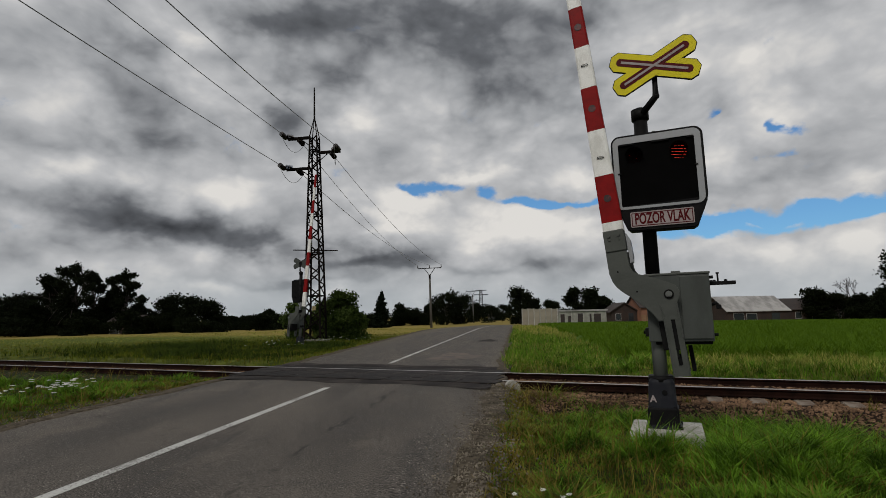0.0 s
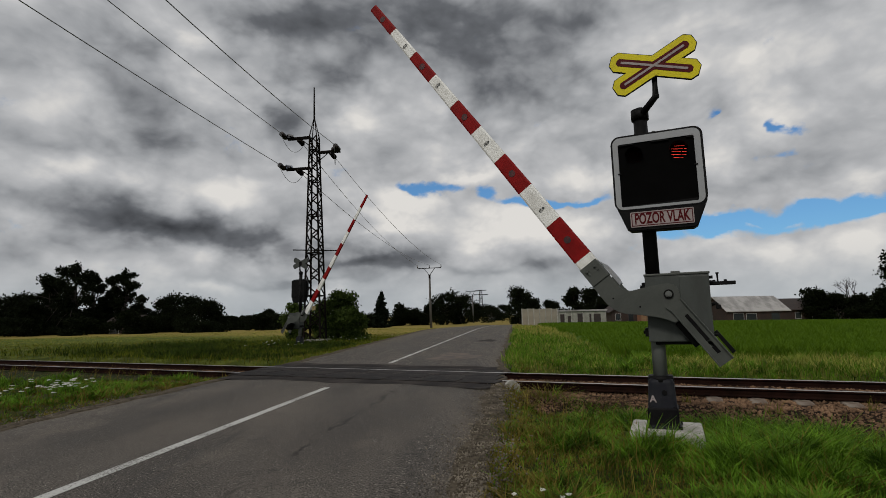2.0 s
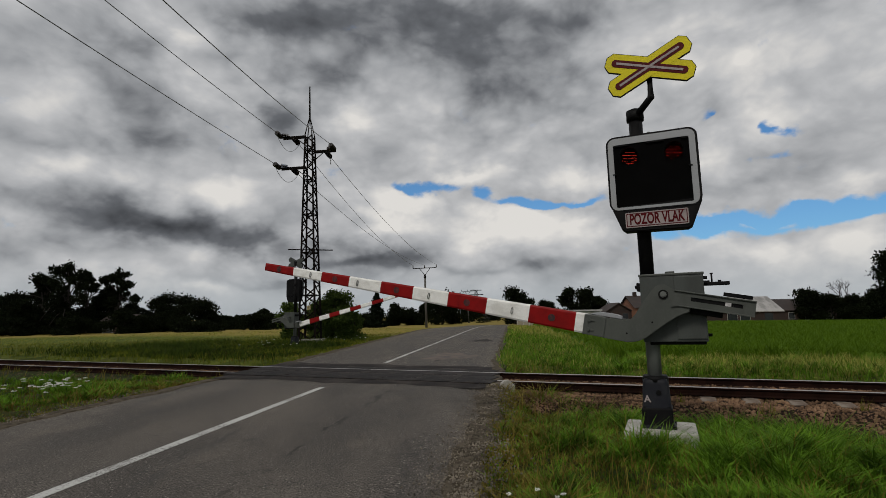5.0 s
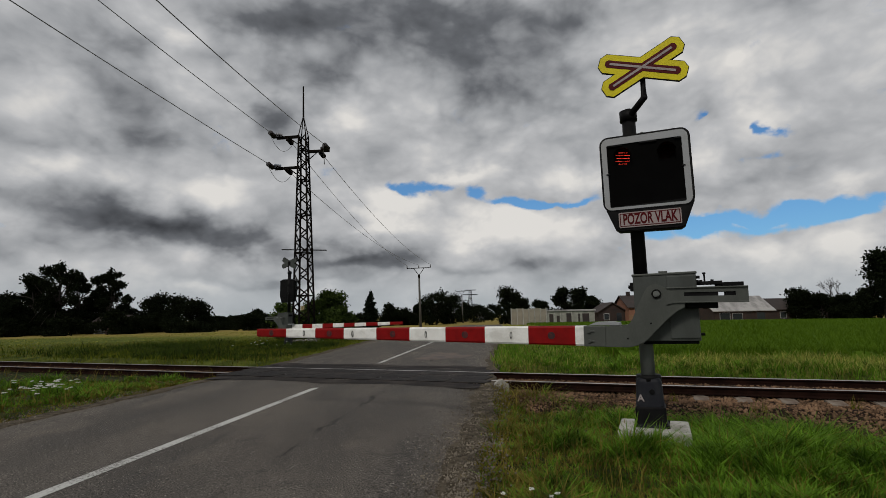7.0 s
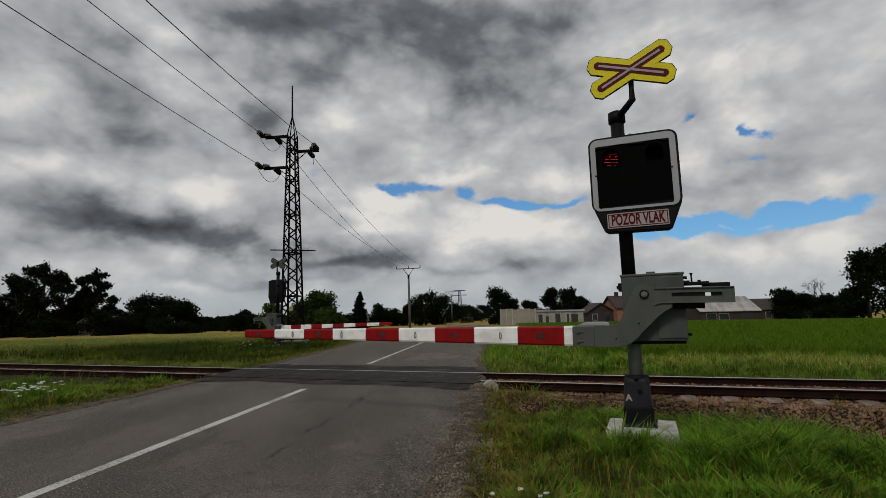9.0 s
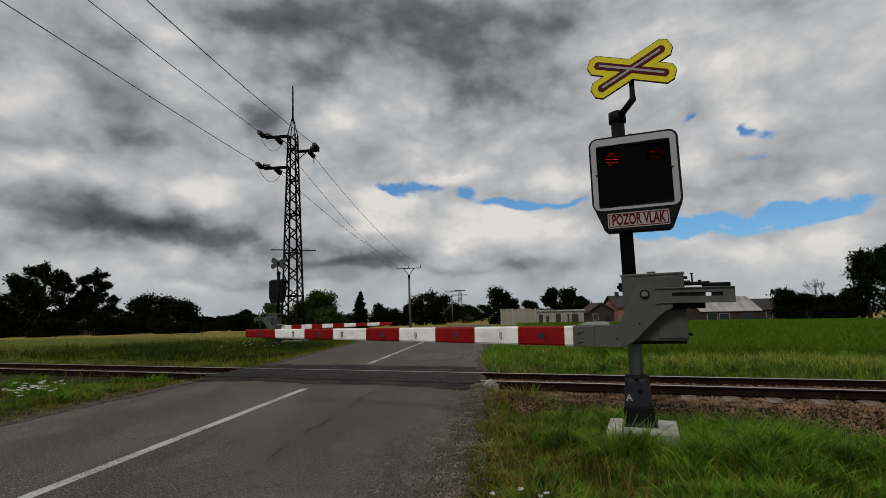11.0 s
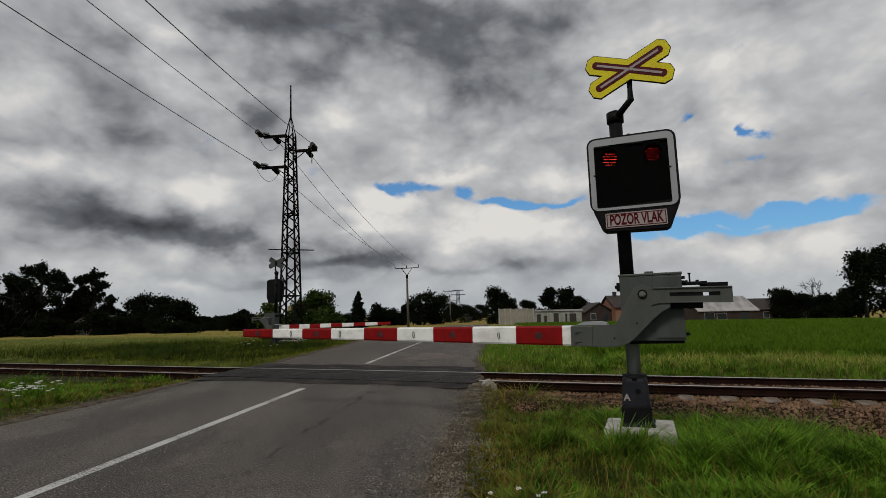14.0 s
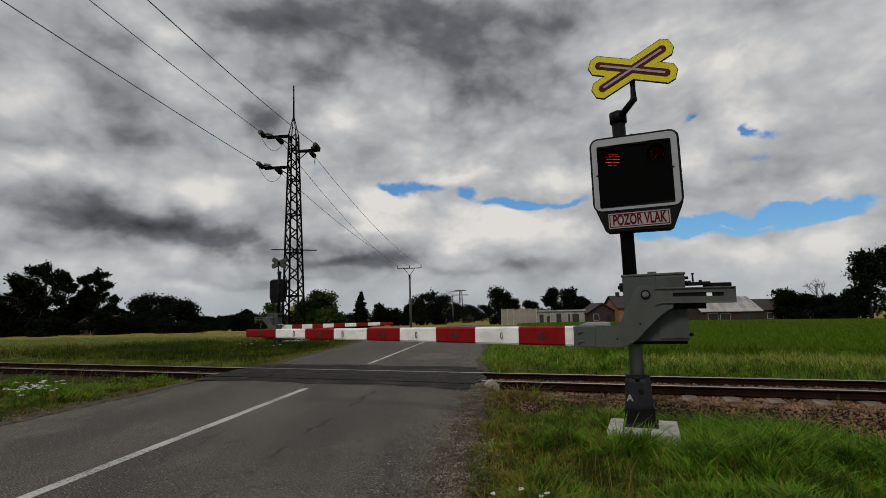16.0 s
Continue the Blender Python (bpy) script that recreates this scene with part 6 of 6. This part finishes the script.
def make_buildings():
    # concrete panel fence beside the road
    f = thing("panel_fence", Matrix.Translation((13.3, 88, float(land(13.3, 88)))) @ Matrix.Rotation(radians(8), 4, "Z"), "tall pale concrete panel fence", "fence")
    bmp = bmesh.new()
    box(bmp, -0.48, 0.48, -0.05, 0.05, -0.1, 2.75, 0.02)
    me = mesh_of("panel", bmp, PANEL)
    for i in range(6):
        part("panel", me, None, f, at=Matrix.Translation((i * 1.0, 0.04 * (i % 2), 0.06 * math.sin(i * 2.1))))
    for i in range(7):
        part("post", box(bmesh.new(), -0.07 + i - 0.5, 0.07 + i - 0.5, -0.09, 0.07, -0.1, 2.85, 0.01), CONCRETE, f)
    # low flat-roofed shed row
    z = float(land(24.5, 94))
    s = thing("shed", Matrix.Translation((23.6, 94, z)) @ Matrix.Rotation(radians(4), 4, "Z"), "low whitish shed with a flat roof and narrow doors", "shed")
    part("wall", box(bmesh.new(), -4.0, 4.2, -2.0, 2.0, -0.3, 2.35), PLASTER, s)
    part("roof", box(bmesh.new(), -4.2, 4.4, -2.2, 2.2, 2.35, 2.62, 0.03), ROOF_GREY, s)
    for ox, ow, oh in ((-3.5, 0.7, 1.9), (-2.3, 0.5, 1.6), (-0.4, 0.9, 2.0), (1.4, 0.3, 1.9), (2.6, 1.2, 1.9)):
        part("door", box(bmesh.new(), ox - ow / 2, ox + ow / 2, -2.06, -1.98, 0.0, oh), ROOF_DARK, s)
    for i in range(9):
        part("wall_rib", box(bmesh.new(), -3.95 + i, -3.87 + i, -2.05, -1.98, -0.2, 2.35), CONCRETE, s)
    gable_house(34.0, 104, 5.2, 6, 2.3, 3.9, BRICK_DULL, ROOF_DARK, "small dark gabled house with a brown roof", 0, False, ((-1.2, 0.8, 0.9, 1.1, "window"), (1.2, 0.0, 0.9, 2.0, "door")))
    gable_house(40.0, 103, 7.5, 7, 3.1, 5.2, ORANGE, ROOF_DARK, "orange plastered house with a dark roof and chimney", 4, True, ((2.0, 1.6, 0.9, 1.1, "window"), (-1.5, 1.6, 0.9, 1.1, "window")), -2.2)
    fence = thing("wooden_fence", Matrix.Translation((35.8, 97, float(land(35.8, 97)))), "brown vertical board fence before the house", "fence")
    bmb = bmesh.new()
    box(bmb, -0.11, 0.11, -0.02, 0.02, -0.1, 1.6, 0.01)
    me = mesh_of("board", bmb, WOOD)
    for i in range(21):
        part("board", me, None, fence, at=Matrix.Translation((i * 0.27, 0, 0.05 * math.sin(i * 1.7))))
    part("rail", box(bmesh.new(), -0.2, 5.7, 0.02, 0.07, 0.5, 0.6), WOOD, fence)
    # long barn and its neighbours
    gable_house(61.6, 110, 12.5, 9, 2.1, 4.9, BRICK_DULL, ROOF_GREY, "long brick barn under a pale grey sheet roof", 3, True, ((-4.0, 0.2, 2.0, 1.4, "window"), (-1.4, 0.3, 2.0, 1.2, "window"), (3.5, 0.0, 1.6, 1.6, "door")))
    gable_house(72.6, 112, 8.0, 8, 2.2, 4.3, BRICK_DULL, ROOF_DARK, "low brick farm building with a brown roof", 3, True, ((-1.5, 0.4, 1.2, 1.2, "window"), (2.2, 0.2, 1.6, 1.8, "window")))
    gable_house(83.5, 114, 10, 8, 2.0, 4.2, BRICK_DULL, ROOF_DARK, "low farm building with a dark tiled roof", 3, True, ((-3.5, 0.3, 2.0, 1.6, "window"),))
    gable_house(-58.5, 100, 5.0, 5, 2.2, 3.2, BRICK_DULL, ROOF_DARK, "small brick hut among the trees", 0, True, ((-1.5, 0.0, 1.6, 1.0, "window"),))


def make_car(x, y, turn, paint, label):
    t = thing("car", Matrix.Translation((x, y, float(rise(x, y)) - 0.0)) @ Matrix.Rotation(radians(turn), 4, "Z"), label, "car", "parked cars")
    part("body", prism(bmesh.new(), [(-2.1, 0.3), (2.1, 0.3), (2.1, 0.75), (1.2, 0.9), (0.6, 1.4), (-1.3, 1.42), (-2.0, 0.95)], -0.85, 0.85, 0.06), paint, t)
    part("side_window", prism(bmesh.new(), [(-1.5, 0.92), (1.0, 0.92), (0.5, 1.33), (-1.2, 1.35)], -0.87, 0.87), GLASS_DARK, t)
    part("windscreen", prism(bmesh.new(), [(1.18, 0.93), (1.22, 0.93), (0.66, 1.38), (0.62, 1.38)], -0.7, 0.7), GLASS_DARK, t)
    for wx in (-1.35, 1.35):
        for wy in (-0.8, 0.8):
            bm = bmesh.new()
            rod(bm, (wx, wy - 0.1, 0.32), (wx, wy + 0.1, 0.32), 0.32, n=16)
            part("wheel", bm, TYRE, t)


def make_vehicles():
    make_car(-12.5, 165, 8, CAR_WHITE, "white car parked beyond the meadow")
    make_car(-7.6, 168, 0, CAR_WHITE, "white car parked near the post")
    make_car(1.0, 172, 5, CAR_WHITE, "pale car parked by the trees")
    make_car(15.6, 178, 97, CAR_DARK, "dark car far down the road")


# ---------------------------------------------------------------- build
make_ground()
make_road()
make_gravel()
NEAR = Matrix.Translation((2.5626, 6.4439, 0.0)) @ Matrix.Rotation(TURN, 4, "Z") @ Matrix.Rotation(radians(-0.6), 4, "Y")
FAR = Matrix.Translation((-7.34, 27.3, -0.16)) @ Matrix.Rotation(radians(150), 4, "Z")
STRIPES = [-0.82, -0.946, -1.533, -2.119, -2.689, -3.244, -3.788, -4.356, -4.885, -5.455, -6.06]
STRIPES_FAR = [-0.60] + [-1.33 - 0.674 * i for i in range(10)]
signal_near, boom_near, shutters = make_signal(NEAR, "level crossing signal with red lamps and a red-white barrier boom", PIVOT, STRIPES)
signal_far, boom_far, shutters_far = make_signal(FAR, "level crossing signal seen from behind with its barrier boom", PIVOT_FAR, STRIPES_FAR)
make_foundation(Matrix.Translation((2.5626, 6.4439, 0.03)) @ Matrix.Rotation(TURN, 4, "Z"))
make_foundation(Matrix.Translation((-7.34, 27.3, -0.13)) @ Matrix.Rotation(radians(150), 4, "Z"))
make_power_line()
make_buildings()
make_vehicles()
make_trees()
make_crop()
make_grass()
make_weeds()
make_rail_weeds()
make_flowers()
make_railway()

# seconds, degrees above level
BOOM = [(0, 84.6), (0.3, 79.4), (0.6, 74.7), (0.9, 70.4), (1.2, 66.2), (1.5, 61.8), (1.8, 57.4), (2.1, 52.9), (2.4, 48.4), (2.7, 43.8), (3.0, 39.2), (3.3, 34.8), (3.6, 30.5),
        (3.9, 26.2), (4.2, 21.8), (4.6, 16.4), (5.0, 11.3), (5.4, 6.8), (5.7, 3.9), (5.95, 2.0), (6.2, 1.2), (11.0, 1.2), (16.0, 1.2)]
# how far each lamp is open on the half seconds: left, right
BLINK = {0: (0, 0.35), 0.5: (0.4, 0), 1: (0, 0.4), 1.5: (0.35, 0), 2: (0, 0.5), 2.5: (0.7, 0), 3: (0.45, 0), 3.5: (0.35, 0), 4: (0.5, 0.1), 6.5: (0.8, 0), 7: (0.5, 0.15), 8: (0.15, 0.4),
         8.5: (0.35, 0), 9: (0.3, 0.1), 12: (0.4, 0.12), 13: (0.35, 0.4), 14: (0.5, 0.25), 15: (0, 0.08), 16: (0.45, 0.2)}


def motions():
    """The booms come down; the two lamps flash in turn, once a second, as added slatted shutters slide by one slat over
    steady glowing rows.
    """
    for boom, pivot in ((boom_near, PIVOT), (boom_far, PIVOT_FAR)):
        walk(boom, [(t, boom_rest(pivot, a)) for t, a in BOOM])
    for side, shutter in enumerate(shutters):
        rest = shutter.matrix_basis.copy()

        def opened(share):
            return Matrix.Translation((0.0, 0.0, -(share if share == 1 else 0.72 * share) * SLIT)) @ rest

        rows = []
        for k in range(17):
            rows.append((k, opened(BLINK.get(k, (0.3, 0.2))[side])))
            if k == 16:
                break
            half = opened(BLINK.get(k + 0.5, (0.45, 0))[side])
            if side == 0:
                rows += [(k + 0.12, opened(1)), (k + 0.40, opened(1)), (k + 0.5, half), (k + 0.58, opened(0)), (k + 0.92, opened(0))]
            else:
                rows += [(k + 0.08, opened(0)), (k + 0.42, opened(0)), (k + 0.5, half), (k + 0.62, opened(1)), (k + 0.92, opened(1))]
        walk(shutter, rows)


motions()
